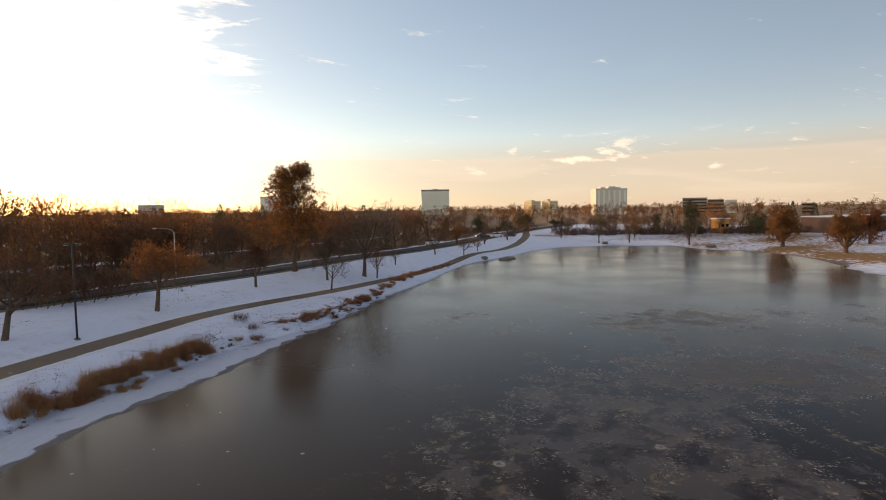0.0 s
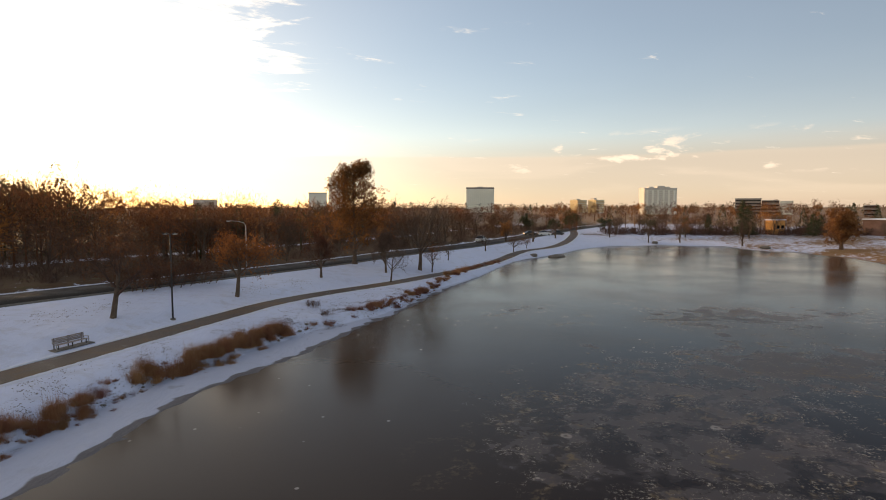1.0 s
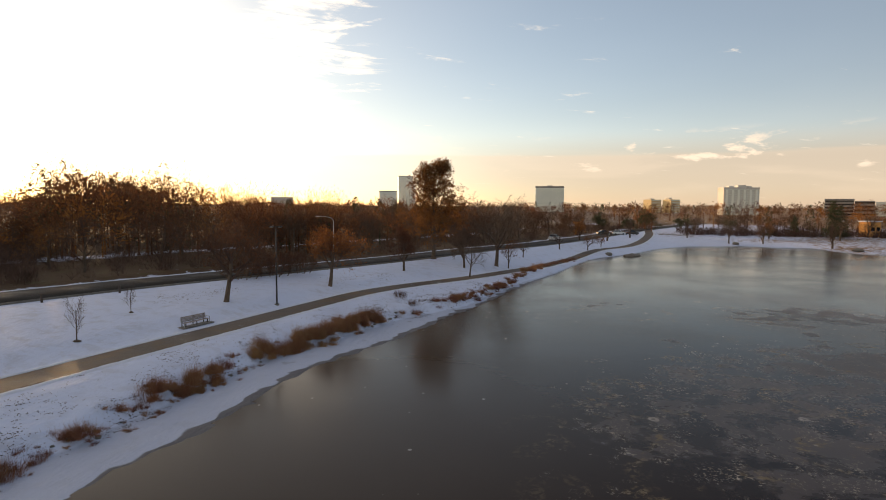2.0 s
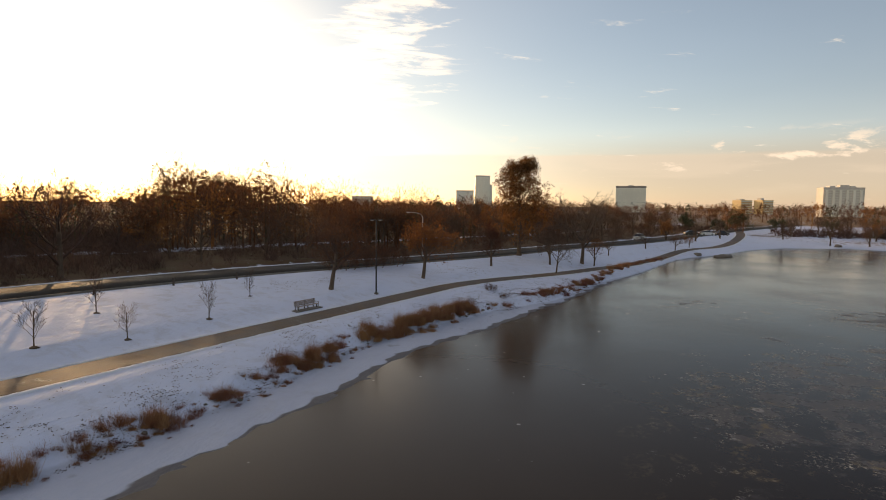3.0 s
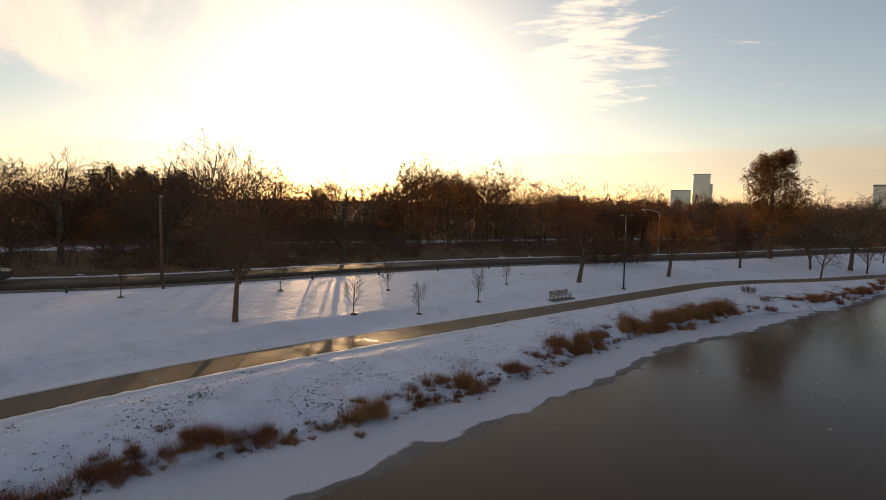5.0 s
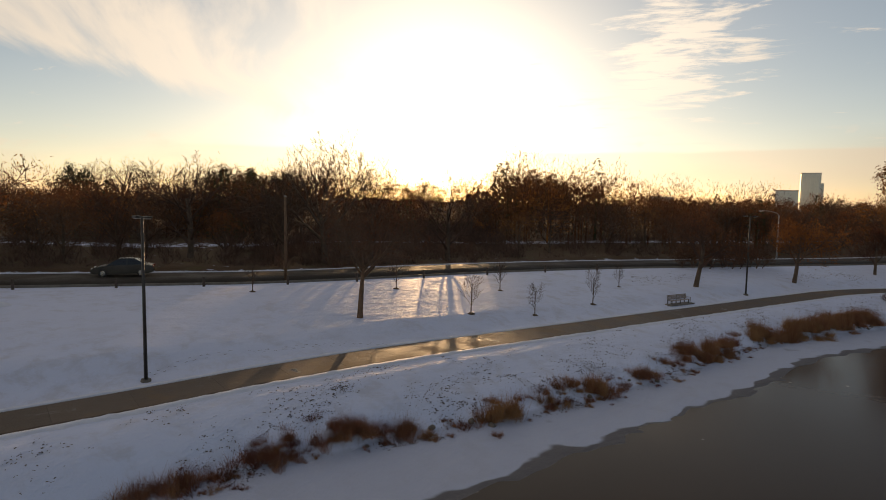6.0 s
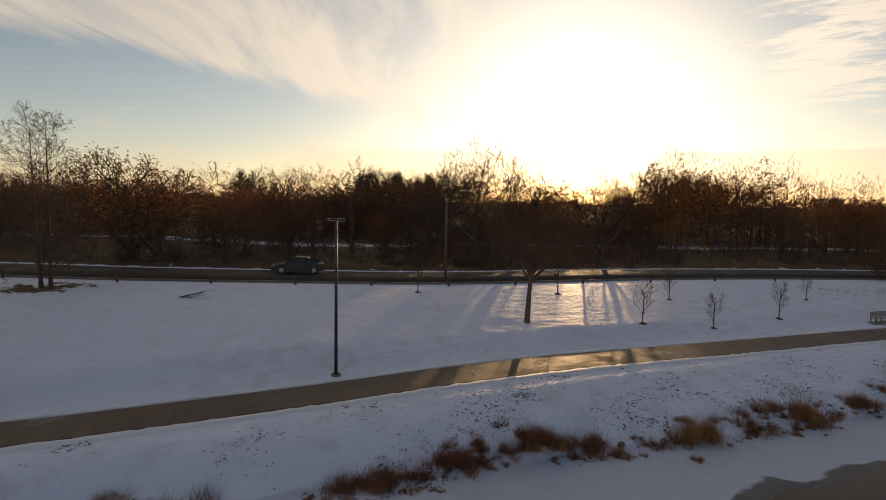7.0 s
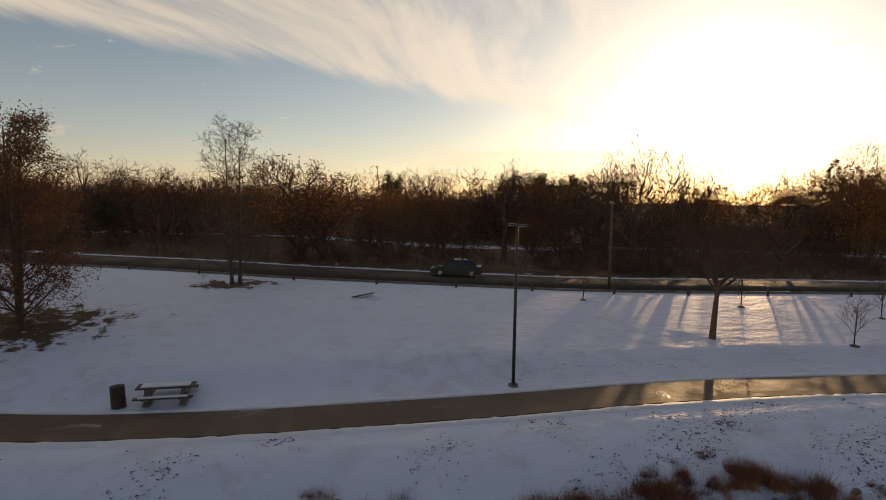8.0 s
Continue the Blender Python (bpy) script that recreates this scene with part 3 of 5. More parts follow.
def build_land():
    def axis(lo, hi, step, far):
        mid = np.arange(lo, hi, step)
        g, v, s = [], hi, step
        while v < far:
            s *= 1.16
            g.append(v)
            v += s
        g.append(far)
        h, v, s = [], lo - step, step
        while v > -far:
            s *= 1.16
            h.append(v)
            v -= s
        h.append(-far)
        return np.array(h[::-1] + list(mid) + g)

    xs, ys = axis(-72, -6, 0.5, 4200), axis(-40, 92, 0.6, 4200)
    X, Y = np.meshgrid(xs, ys)
    X, Y = X.ravel(), Y.ravel()
    Z, inland, west, dt = bedded(X, Y)
    nx, ny = len(xs), len(ys)
    i = np.arange((nx - 1) * (ny - 1))
    a = (i // (nx - 1)) * nx + i % (nx - 1)
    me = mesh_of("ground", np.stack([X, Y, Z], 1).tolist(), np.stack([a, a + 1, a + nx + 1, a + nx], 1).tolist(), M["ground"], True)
    # where leaf litter and dead grass lie open: the woods, round old trunks, the sunny far shore
    bare = np.where(west > ROAD_W + 1.0, np.interp(west, [ROAD_W + 1.0, ROAD_W + 2.2, 36, 40, 43, 47], [0.35, 0.78, 0.78, 0.44, 0.44, 0.8]), 0.02)
    for x, y, r in BARE_SPOTS:
        bare = np.maximum(bare, np.where(x > 0, 0.85, 0.70) * np.exp(-((X - x) ** 2 + ((Y - y) * 0.8) ** 2) / (r * r)))
    bare = np.maximum(bare, np.where((inland > -0.6) & (inland < 1.6) & (X < 0), 0.20, 0))
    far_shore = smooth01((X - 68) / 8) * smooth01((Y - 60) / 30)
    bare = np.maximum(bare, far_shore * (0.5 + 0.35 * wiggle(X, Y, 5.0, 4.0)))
    beyond = smooth01((Y - 160) / 15) * smooth01((X - 20) / 15)
    bare = np.maximum(bare, beyond * (0.34 + 0.4 * wiggle(X * 0.35, Y * 1.3, 4.0, 7.0)))
    bare = np.where(np.hypot(X, Y) > 320, 0.65, bare)
    me.attributes.new("bare", "FLOAT", "POINT").data.foreach_set("value", bare.astype(np.float32))
    ob = tagged(new("ground", me), "snow covered park lawn with brown leaf litter under the trees", "ground", kind="structure")
    return ob


BARE_SPOTS = [(-59.8, -19.3, 3.4), (-50.6, -30.2, 5.5), (85, 142, 8), (84, 122, 10), (96, 116, 10), (70, 160, 4), (77, 150, 6)]
build_land()
ring = [(x, y, 0.0) for x, y in shore_line[:-1]]
middle = Vector((20, 40, 0))
out = [tuple(Vector(p) + (Vector(p) - middle).normalized() * 4.0) for p in ring]
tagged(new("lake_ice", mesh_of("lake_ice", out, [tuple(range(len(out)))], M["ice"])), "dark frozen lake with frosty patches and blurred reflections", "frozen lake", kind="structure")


def build_trail():
    base = thing("footpath", (0, 0, 0))
    tagged(base, "wet tan concrete footpath laid in slabs through the snow", "footpath", kind="structure")
    half, thick = TRAIL_HALF, 0.10
    for i in range(0, len(trail_line) - 2, 2):
        rows = []
        for j in (i, i + 1, i + 2):
            p = trail_line[j].copy()
            t = (trail_line[min(j + 1, len(trail_line) - 1)] - trail_line[max(j - 1, 0)]).normalized()
            if j == i + 2:
                p -= t * 0.008
            side = Vector((t.y, -t.x, 0))
            z = trail_z[j] + 0.012
            for s, dz in ((-half, -thick), (-half, -0.012), (-half + 0.02, 0), (half - 0.02, 0), (half, -0.012), (half, -thick)):
                rows.append((p.x + side.x * s, p.y + side.y * s, z + dz))
        faces = [(r * 6 + k, r * 6 + k + 1, r * 6 + k + 7, r * 6 + k + 6) for r in (0, 1) for k in range(5)]
        faces += [(5, 4, 3, 2, 1, 0), (12, 13, 14, 15, 16, 17)]
        piece("slab", mesh_of("slab", rows, faces, M["concrete"]), base)


def ribbon(name, line, zs, lo, hi, mat, profile, jag=0.0, rnd=None, step=1):
    """A strip along a line between two offsets, with a cross-section of (0..1 across, height)."""
    V, F, k = [], [], len(profile)
    for j in range(0, len(line), step):
        p = line[j]
        t = (line[min(j + 1, len(line) - 1)] - line[max(j - 1, 0)])
        t = Vector((t.x, t.y, 0)).normalized()
        side = Vector((t.y, -t.x, 0))
        a, b = lo + (rnd.uniform(-jag, jag) if rnd else 0), hi + (rnd.uniform(-jag, jag) if rnd else 0)
        w = rnd.uniform(0.6, 1.3) if rnd else 1.0
        for u, dz in profile:
            q = p + side * (a + (b - a) * u)
            V.append((q.x, q.y, zs[j] + dz * w))
    n = len(V) // k
    for r in range(n - 1):
        F += [(r * k + c, r * k + c + 1, r * k + k + c + 1, r * k + k + c) for c in range(k - 1)]
    return mesh_of(name, V, F, mat, True)


def build_edges():
    rnd = random.Random(5)
    fine = smooth_line([(p.x, p.y, z) for p, z in zip(trail_line, trail_z)], 0.3)
    zs = [p.z for p in fine]
    lip = [(0, -0.10), (0.10, 0.012), (0.3, 0.03), (0.7, 0.02), (1, -0.09)]
    tagged(new("snow_edge", ribbon("snow_edge", fine, zs, TRAIL_HALF + 0.03, TRAIL_HALF + 0.6, M["snow"], lip, 0.07, rnd)), "low soft lip of snow beside the footpath", "snow", kind="structure")
    tagged(new("snow_edge", ribbon("snow_edge", fine, zs, -TRAIL_HALF - 0.08, -TRAIL_HALF - 0.6, M["snow"], lip, 0.12, rnd)), "low soft lip of snow beside the footpath", "snow", kind="structure")
    zs = [p.z for p in road_line]
    tagged(new("road", ribbon("road", road_line, zs, 0, -ROAD_W, M["asphalt"], [(0, -0.15), (0.0, 0.0), (0.5, 0.06), (1.0, 0.0), (1.0, -0.15)])), "damp dark asphalt road along the park", "road", kind="structure")
    tagged(new("kerb", ribbon("kerb", road_line, zs, 0.22, 0.02, M["stone"], [(0, -0.2), (0, 0.07), (1, 0.07), (1, -0.1)])), "low worn kerb at the road's edge", "kerb", kind="structure")
    fine = smooth_line([(p.x, p.y, p.z) for p in road_line], 0.9)
    zs = [p.z for p in fine]
    ridge = [(0, -0.1), (0.2, 0.03), (0.5, 0.07), (0.8, 0.03), (1, -0.12)]
    tagged(new("snow_ridge", ribbon("snow_ridge", fine, zs, -ROAD_W - 0.05, -ROAD_W - 0.45, M["snow"], ridge, 0.24, rnd)), "ploughed ridge of old snow along the road", "snow", kind="structure")


build_trail()
build_edges()


# ---- trees ----
def grow(rnd, p, d, length, radius, lev, spec, store, tips):
    """One stem and, from it, the next order of branches."""
    k = (6, 4, 3, 2, 1, 1)[lev]
    last = lev == len(spec["n"])
    pts, rad = [p.copy()], [radius]
    end = spec.get("end", 0.55) if lev == 0 else 0.3
    for i in range(k):
        d = (d + Vector((rnd.uniform(-1, 1), rnd.uniform(-1, 1), rnd.uniform(-1, 1))) * spec["wander"][lev] + Vector((0, 0, 1)) * spec["rise"][lev]).normalized()
        p = p + d * (length / k)
        pts.append(p.copy())
        rad.append(max(radius * (1 - (1 - end) * (i + 1) / k), spec["thin"]))
    if lev == 0:
        rad[0] *= 1.45
        pts.insert(1, pts[0].lerp(pts[1], 0.3))
        rad.insert(1, radius * 1.05)
    store.append((lev, pts, rad))
    if last:
        tips.append((pts[-1], d))
        tips.append((pts[0].lerp(pts[-1], 0.5), d))
        return
    n = spec["n"][lev]
    turn = rnd.uniform(0, 6.28)
    for c in range(n):
        f = spec["first"][lev] + (1 - spec["first"][lev]) * (c + rnd.uniform(0.2, 0.9)) / n
        x = f * (len(pts) - 1)
        i = min(int(x), len(pts) - 2)
        q, r = pts[i].lerp(pts[i + 1], x - i), rad[i] + (rad[i + 1] - rad[i]) * (x - i)
        e = (pts[i + 1] - pts[i]).normalized()
        a = e.cross(Vector((0, 0, 1)) if abs(e.z) < 0.95 else Vector((1, 0, 0))).normalized()
        turn += 2.4 + rnd.uniform(-0.5, 0.5)
        out_way = a * math.cos(turn) + e.cross(a) * math.sin(turn)
        w = radians(spec["angle"][lev] * rnd.uniform(0.7, 1.25))
        size = length * spec["ratio"][lev] * rnd.uniform(0.75, 1.15) * (1.15 - (spec["taper"] if lev == 0 else 0.45) * f)
        grow(rnd, q, (e * math.cos(w) + out_way * math.sin(w)).normalized(), size, max(r * spec.get("slim", 0.62), spec["thin"]), lev + 1, spec, store, tips)


def stems(store, levels, sides, plain=9):
    """The stems of some orders as one mesh; from the order plain on they are flat strips."""
    V, F = [], []
    for lev, pts, rad in store:
        if lev in levels and len(pts) == 2:
            # the finest twigs: one narrow blade each
            d = (pts[1] - pts[0]).orthogonal().normalized() * rad[0] * 1.15
            k = len(V)
            V += [pts[0] - d, pts[0] + d, pts[1]]
            F.append((k, k + 1, k + 2))
        elif lev in levels and lev >= plain:
            d = (pts[-1] - pts[0]).orthogonal().normalized()
            k = len(V)
            for p, r in zip(pts, rad):
                V += [p - d * r, p + d * r]
            F += [(k + 2 * i, k + 2 * i + 1, k + 2 * i + 3, k + 2 * i + 2) for i in range(len(pts) - 1)]
        elif lev in levels:
            tube(V, F, pts, rad, sides[lev])
    return V, F


def blades(rnd, tips, per, size, spread, squash=1.0, simple=False):
    """Small bent leaves round the tips of the twigs."""
    V, F = [], []
    for p, d in tips:
        for _ in range(int(per + rnd.random())):
            c = p + Vector((rnd.gauss(0, spread), rnd.gauss(0, spread), rnd.gauss(0, spread * squash)))
            a = Vector((rnd.gauss(0, 1), rnd.gauss(0, 1), rnd.gauss(0, 1))).normalized()
            b = a.orthogonal().normalized()
            b = (b * math.cos(2) + a.cross(b) * math.sin(rnd.uniform(0, 6))).normalized()
            s = size * rnd.uniform(0.6, 1.4)
            i = len(V)
            if simple:
                V += [c - a * s, c + b * s * 0.8, c + a * s]
                F.append((i, i + 1, i + 2))
            else:
                V += [c - a * s, c + b * s * 0.55, c + a * s, c - b * s * 0.55 + a.cross(b) * s * 0.3]
                F.append((i, i + 1, i + 2, i + 3))
    return V, F


SPREADING = dict(taper=0.45, n=(6, 5, 4, 4, 3), first=(0.5, 0.25, 0.2, 0.2, 0.2), angle=(48, 45, 42, 42, 40), ratio=(1.15, 0.62, 0.6, 0.58, 0.6), wander=(0.05, 0.14, 0.2, 0.25, 0.25, 0.3), rise=(0.05, 0.07, 0.05, 0.04, 0.02, 0.02), thin=0.008)
UPRIGHT = dict(taper=0.45, n=(7, 5, 4, 3, 3), first=(0.25, 0.3, 0.2, 0.2, 0.2), angle=(36, 34, 38, 38, 38), ratio=(0.55, 0.55, 0.6, 0.58, 0.6), wander=(0.04, 0.1, 0.16, 0.2, 0.2, 0.25), rise=(0.05, 0.14, 0.1, 0.08, 0.05, 0.03), thin=0.008)
TALL = dict(taper=0.45, n=(13, 6, 4, 3), first=(0.22, 0.2, 0.2, 0.2), angle=(46, 42, 40, 40), ratio=(0.34, 0.5, 0.55, 0.6), wander=(0.03, 0.1, 0.16, 0.2, 0.25), rise=(0.06, 0.12, 0.08, 0.05, 0.04), thin=0.010)
WOOD = dict(taper=0.45, n=(8, 5, 4, 3, 3), first=(0.16, 0.2, 0.2, 0.2, 0.15), angle=(58, 46, 44, 42, 40), ratio=(0.95, 0.62, 0.6, 0.62, 0.62), wander=(0.08, 0.16, 0.2, 0.22, 0.25, 0.3), rise=(0.03, 0.07, 0.05, 0.05, 0.05, 0.04), thin=0.014, slim=0.52)
YOUNG = dict(taper=0.45, n=(12, 6, 4), first=(0.34, 0.25, 0.2), angle=(40, 34, 32), ratio=(0.56, 0.52, 0.55), wander=(0.03, 0.08, 0.12, 0.15), rise=(0.03, 0.12, 0.1, 0.08), thin=0.005, slim=0.4)


def tree(name, seed, at, trunk, radius, spec, leaf=None, per=0, size=0.1, spread=0.3, lean=(0, 0), bark="bark", crown="", simple=False, thick=1.0, turn=0.0, scale=1.0, stems_at=((0, 0),)):
    """A tree: tapered trunk, limbs down to the twigs and, where it has kept them, leaves."""
    rnd = random.Random(seed)
    root = thing(name, at, turn, scale)
    store, tips = [], []
    for dx, dy in stems_at:
        lx, ly = lean[0] + dx * 0.12, lean[1] + dy * 0.12
        grow(rnd, Vector((dx, dy, -0.15)), Vector((lx, ly, 1)).normalized(), trunk, radius, 0, dict(spec, thin=spec["thin"] * thick), store, tips)
    piece("trunk", mesh_of("trunk", *stems(store, (0,), (9, 5, 4, 3, 3, 3)), M[bark], True), root)
    piece("crown", mesh_of("crown", *stems(store, (1, 2, 3, 4, 5), (9, 5, 3, 3, 3, 3), 3 if simple else 9), M[crown or ("twig" if bark == "bark" else bark)], True), root)
    if leaf:
        piece("foliage", mesh_of("foliage", *blades(rnd, tips, per, size, spread, 1.0, simple), M[leaf]), root)
    return root


def conifer(name, seed, at, height, radius, turn=0.0, scale=1.0):
    """A dark conifer: straight trunk, whorls of drooping boughs, clumped needles."""
    rnd = random.Random(seed)
    root = thing(name, at, turn, scale)
    V, F = [], []
    tube(V, F, [Vector((0, 0, -0.2)), Vector((0, 0, height * 0.5)), Vector((0.05, 0, height))], [height * 0.022, height * 0.014, 0.02], 7)
    piece("trunk", mesh_of("trunk", V, F, M["bark"], True), root)
    V, F, tips = [], [], []
    z = height * 0.12
    while z < height * 0.97:
        f = 1 - z / height
        reach = radius * (f ** 0.75) * rnd.uniform(0.75, 1.1)
        for k in range(3 + int(6 * f)):
            w = rnd.uniform(0, 6.28)
            a = Vector((math.cos(w), math.sin(w), 0))
            p = [Vector((0, 0, z)), Vector((0, 0, z)) + a * reach * 0.55 + Vector((0, 0, 0.08)), Vector((0, 0, z)) + a * reach - Vector((0, 0, reach * 0.18))]
            tube(V, F, p, [0.05, 0.03, 0.01], 3)
            for u in (0.35, 0.6, 0.8, 1.0):
                tips.append((p[0].lerp(p[2], u), a))
        z += height * 0.055
    tagged(piece("bough_frame", mesh_of("bough_frame", V, F, M["bark"]), root), kind="stuff")
    piece("foliage", mesh_of("foliage", *blades(rnd, tips, 12, height * 0.013, height * 0.030, 0.7), M["needle"]), root)
    return root


def spot(x, y):
    return (x, y, ground_z(x, y))


PLAIN_LABEL = "bare branching tree with dark bark standing in the snow"
t = tree("park_tree", 3, spot(-40.1, 7.1), 3.5, 0.20, dict(SPREADING, n=(9, 6, 4, 4, 3), first=(0.78, 0.25, 0.2, 0.2, 0.2), ratio=(1.35, 0.62, 0.6, 0.58, 0.6), rise=(0.05, 0.15, 0.04, -0.02, -0.03, -0.03), angle=(56, 45, 42, 40, 40)), "leaf_brown", 0.35, 0.05, 0.12, lean=(0.02, 0.05), bark="bark_warm", crown="twig")
tagged(t, "old park tree with warm bark and a fine brown crown", "tree")
t = tree("park_tree", 8, spot(-32.4, 41.9), 3.2, 0.20, SPREADING, "leaf_brown", 0.9, 0.06, 0.16, lean=(0.12, 0.1), crown="twig", scale=1.25)
tagged(t, "leaning park tree with sparse brown leaves in the snow", "tree")
t = tree("park_tree", 11, spot(-27.3, 55.1), 2.6, 0.155, SPREADING, "leaf_rust", 1.7, 0.06, 0.18, lean=(0.12, 0.05), scale=1.5)
tagged(t, "leaning park tree with rust coloured leaves", "tree")
t = tree("park_tree", 14, spot(-22.9, 72.0), 2.6, 0.13, dict(UPRIGHT, ratio=(0.8, 0.6, 0.6, 0.58, 0.6)), "leaf_brown", 1.2, 0.06, 0.16, scale=1.4)
tagged(t, "young park tree with thin brown crown", "tree")
t = tree("tall_tree", 29, spot(-21.6, 86.8), 14.2, 0.36, dict(TALL, taper=0.74, n=(28, 8, 5, 3), first=(0.24, 0.2, 0.2, 0.2), angle=(50, 48, 44, 40), ratio=(0.49, 0.48, 0.5, 0.55), wander=(0.015, 0.16, 0.2, 0.25, 0.25), rise=(0.06, 0.06, 0.05, 0.05, 0.03), end=0.15, slim=0.45), "leaf_amber", 3.6, 0.12, 0.22, crown="bark")
tagged(t, "tall full tree with olive and rust leaves above the woods", "tree")
t = tree("park_tree", 5, spot(-11.5, 89.5), 3.6, 0.27, dict(SPREADING, n=(8, 6, 5, 4, 3), first=(0.62, 0.25, 0.2, 0.2, 0.2), ratio=(1.8, 0.62, 0.58, 0.58, 0.6), angle=(54, 44, 42, 40, 40), thin=0.016, slim=0.66), lean=(0.03, 0), scale=1.25, crown="bark")
tagged(t, "large bare spreading park tree with dark limbs", "tree")
t = tree("park_tree", 17, spot(-14.0, 75.0), 2.0, 0.1, dict(SPREADING, ratio=(1.5, 0.62, 0.6, 0.58, 0.6)), lean=(0.12, 0), scale=1.35, crown="bark")
tagged(t, "small bare spreading tree between path and lake", "tree")
t = tree("park_tree", 18, spot(-15.8, 82.0), 2.6, 0.11, dict(UPRIGHT, ratio=(0.75, 0.6, 0.6, 0.58, 0.6)), "leaf_dark", 1.3, 0.055, 0.14, scale=1.6)
tagged(t, "round park tree with dense dark purple-brown crown", "tree")
t = tree("park_tree", 19, spot(-9.5, 89.6), 2.8, 0.1, dict(UPRIGHT, ratio=(0.7, 0.6, 0.6, 0.58, 0.6)), "leaf_rust", 0.4, 0.05, 0.14, scale=1.2)
tagged(t, "slender park tree with a few rust leaves", "tree")
for seed, x, y, s, leaf in ((31, -0.7, 125.3, 0.9, None), (32, 4.8, 150.8, 1.5, "leaf_rust"), (33, 5.8, 131.9, 0.8, "leaf_brown"), (34, 12.5, 158, 1.5, None), (35, -7.8, 105.1, 0.7, None), (36, 21, 178, 1.5, None), (37, 9.5, 141, 0.6, "leaf_rust")):
    t = tree("park_tree", seed, spot(x, y), 2.6, 0.17, SPREADING if seed % 2 else UPRIGHT, leaf, 0.5, 0.07, 0.16, scale=s)
    tagged(t, "small park tree with rust leaves" if leaf else PLAIN_LABEL, "tree")
t = tree("twin_tree", 41, spot(-59.6, -19.2), 11.0, 0.14, dict(TALL, taper=0.6, n=(26, 7, 4, 3), first=(0.16, 0.2, 0.2, 0.2), ratio=(0.30, 0.5, 0.55, 0.6), angle=(58, 44, 40, 40), rise=(0.06, 0.05, 0.05, 0.05, 0.04), end=0.12, slim=0.36), "leaf_brown", 0.5, 0.045, 0.12, stems_at=((-0.3, -0.25), (0.35, 0.3)), crown="bark")
tagged(t, "tall twin-stemmed bare tree with bare earth round its foot", "tree")
t = tree("park_tree", 43, spot(-50.2, -30.2), 10.8, 0.21, dict(TALL, taper=0.85, n=(24, 7, 5, 3), first=(0.10, 0.2, 0.2, 0.2), ratio=(0.37, 0.5, 0.55, 0.6), angle=(64, 46, 42, 40), rise=(0.06, 0.05, 0.04, 0.04, 0.03), end=0.12, slim=0.32), "leaf_brown", 2.8, 0.055, 0.22, stems_at=((-0.3, 0), (0.3, 0.2)), crown="bark")
tagged(t, "dense dark low-branched tree on bare brown ground", "tree")
t = tree("roadside_tree", 45, spot(-65.2, 20.9), 4.2, 0.27, dict(SPREADING, n=(8, 6, 5, 4, 3), ratio=(1.5, 0.62, 0.6, 0.58, 0.6), rise=(0.05, 0.12, 0.08, 0.05, 0.03, 0.02), thin=0.012), scale=1.38, crown="bark")
tagged(t, "large bare spreading tree beyond the road", "tree")

# saplings on the lawn
SAPLINGS = [(-37.1, 14.6, 1.0), (-35.0, 19.3, 0.85), (-34.5, 26.5, 1.0), (-40.7, 22.1, 0.9), (-36.5, 34.4, 0.75), (-45.2, 14.5, 1.0), (-49.6, 4.4, 0.9)]
first = None
for i, (x, y, s) in enumerate(SAPLINGS):
    if i < 3:
        first = tree("sapling", 60 + i, spot(x, y), 2.3, 0.045, YOUNG, scale=s, turn=40 * i)
        b = cone(0.32, 0.12, 0.10, (0, 0, -0.02), 12)
        part("mulch", b, M["bark"], first, "dark mulch ring", True)
        tagged(first, "slender bare sapling in a mulch ring on the snow", "sapling", "saplings on the lawn")
    else:
        copy_thing(first, pose(*spot(x, y), 0, 0, 75 * i) @ Matrix.Diagonal((s, s, s, 1)))

# far shore
for seed, x, y, s, leaf, spec in ((71, 48.8, 176.9, 1.05, None, SPREADING), (72, 58, 176.6, 1.1, "leaf_brown", UPRIGHT), (73, 70.6, 163.2, 1.25, None, UPRIGHT), (76, 40, 190, 1.0, None, UPRIGHT),
                                  (77, 66, 196, 1.2, "leaf_rust", UPRIGHT), (78, 84, 190, 1.2, None, SPREADING)):
    t = tree("shore_tree", seed, spot(x, y), 3.2, 0.2, dict(spec, ratio=(spec["ratio"][0] * 1.4, 0.62, 0.6, 0.58, 0.6), thin=0.014), leaf, 0.4, 0.09, 0.2, scale=s)
    tagged(t, "bare tree on the snowy far shore", "tree")
for seed, x, y, s in ((81, 87.7, 147.4, 1.0), (82, 89.7, 126.8, 0.92), (83, 97, 165, 0.8), (84, 112, 150, 0.9)):
    t = tree("oak_tree", seed, spot(x, y), 5.6, 0.36, dict(UPRIGHT, taper=0.55, n=(14, 6, 5, 4), first=(0.16, 0.2, 0.2, 0.2), ratio=(0.62, 0.52, 0.55, 0.55), angle=(50, 44, 42, 40), wander=(0.05, 0.16, 0.2, 0.25, 0.25), rise=(0.05, 0.10, 0.06, 0.04, 0.02), thin=0.014), "leaf_russet", 2, 0.14, 0.2, scale=s * 1.32, bark="bark_warm")
    tagged(t, "round oak with rust brown leaves on the far shore", "tree")
for seed, x, y, h, r in ((91, 86, 200, 12.5, 3.4), (92, 89.5, 203, 11, 3.2), (93, 108, 198, 8, 3.0)):
    tagged(conifer("conifer", seed, spot(x, y), h, r), "dark green conifer on the far shore", "conifer")

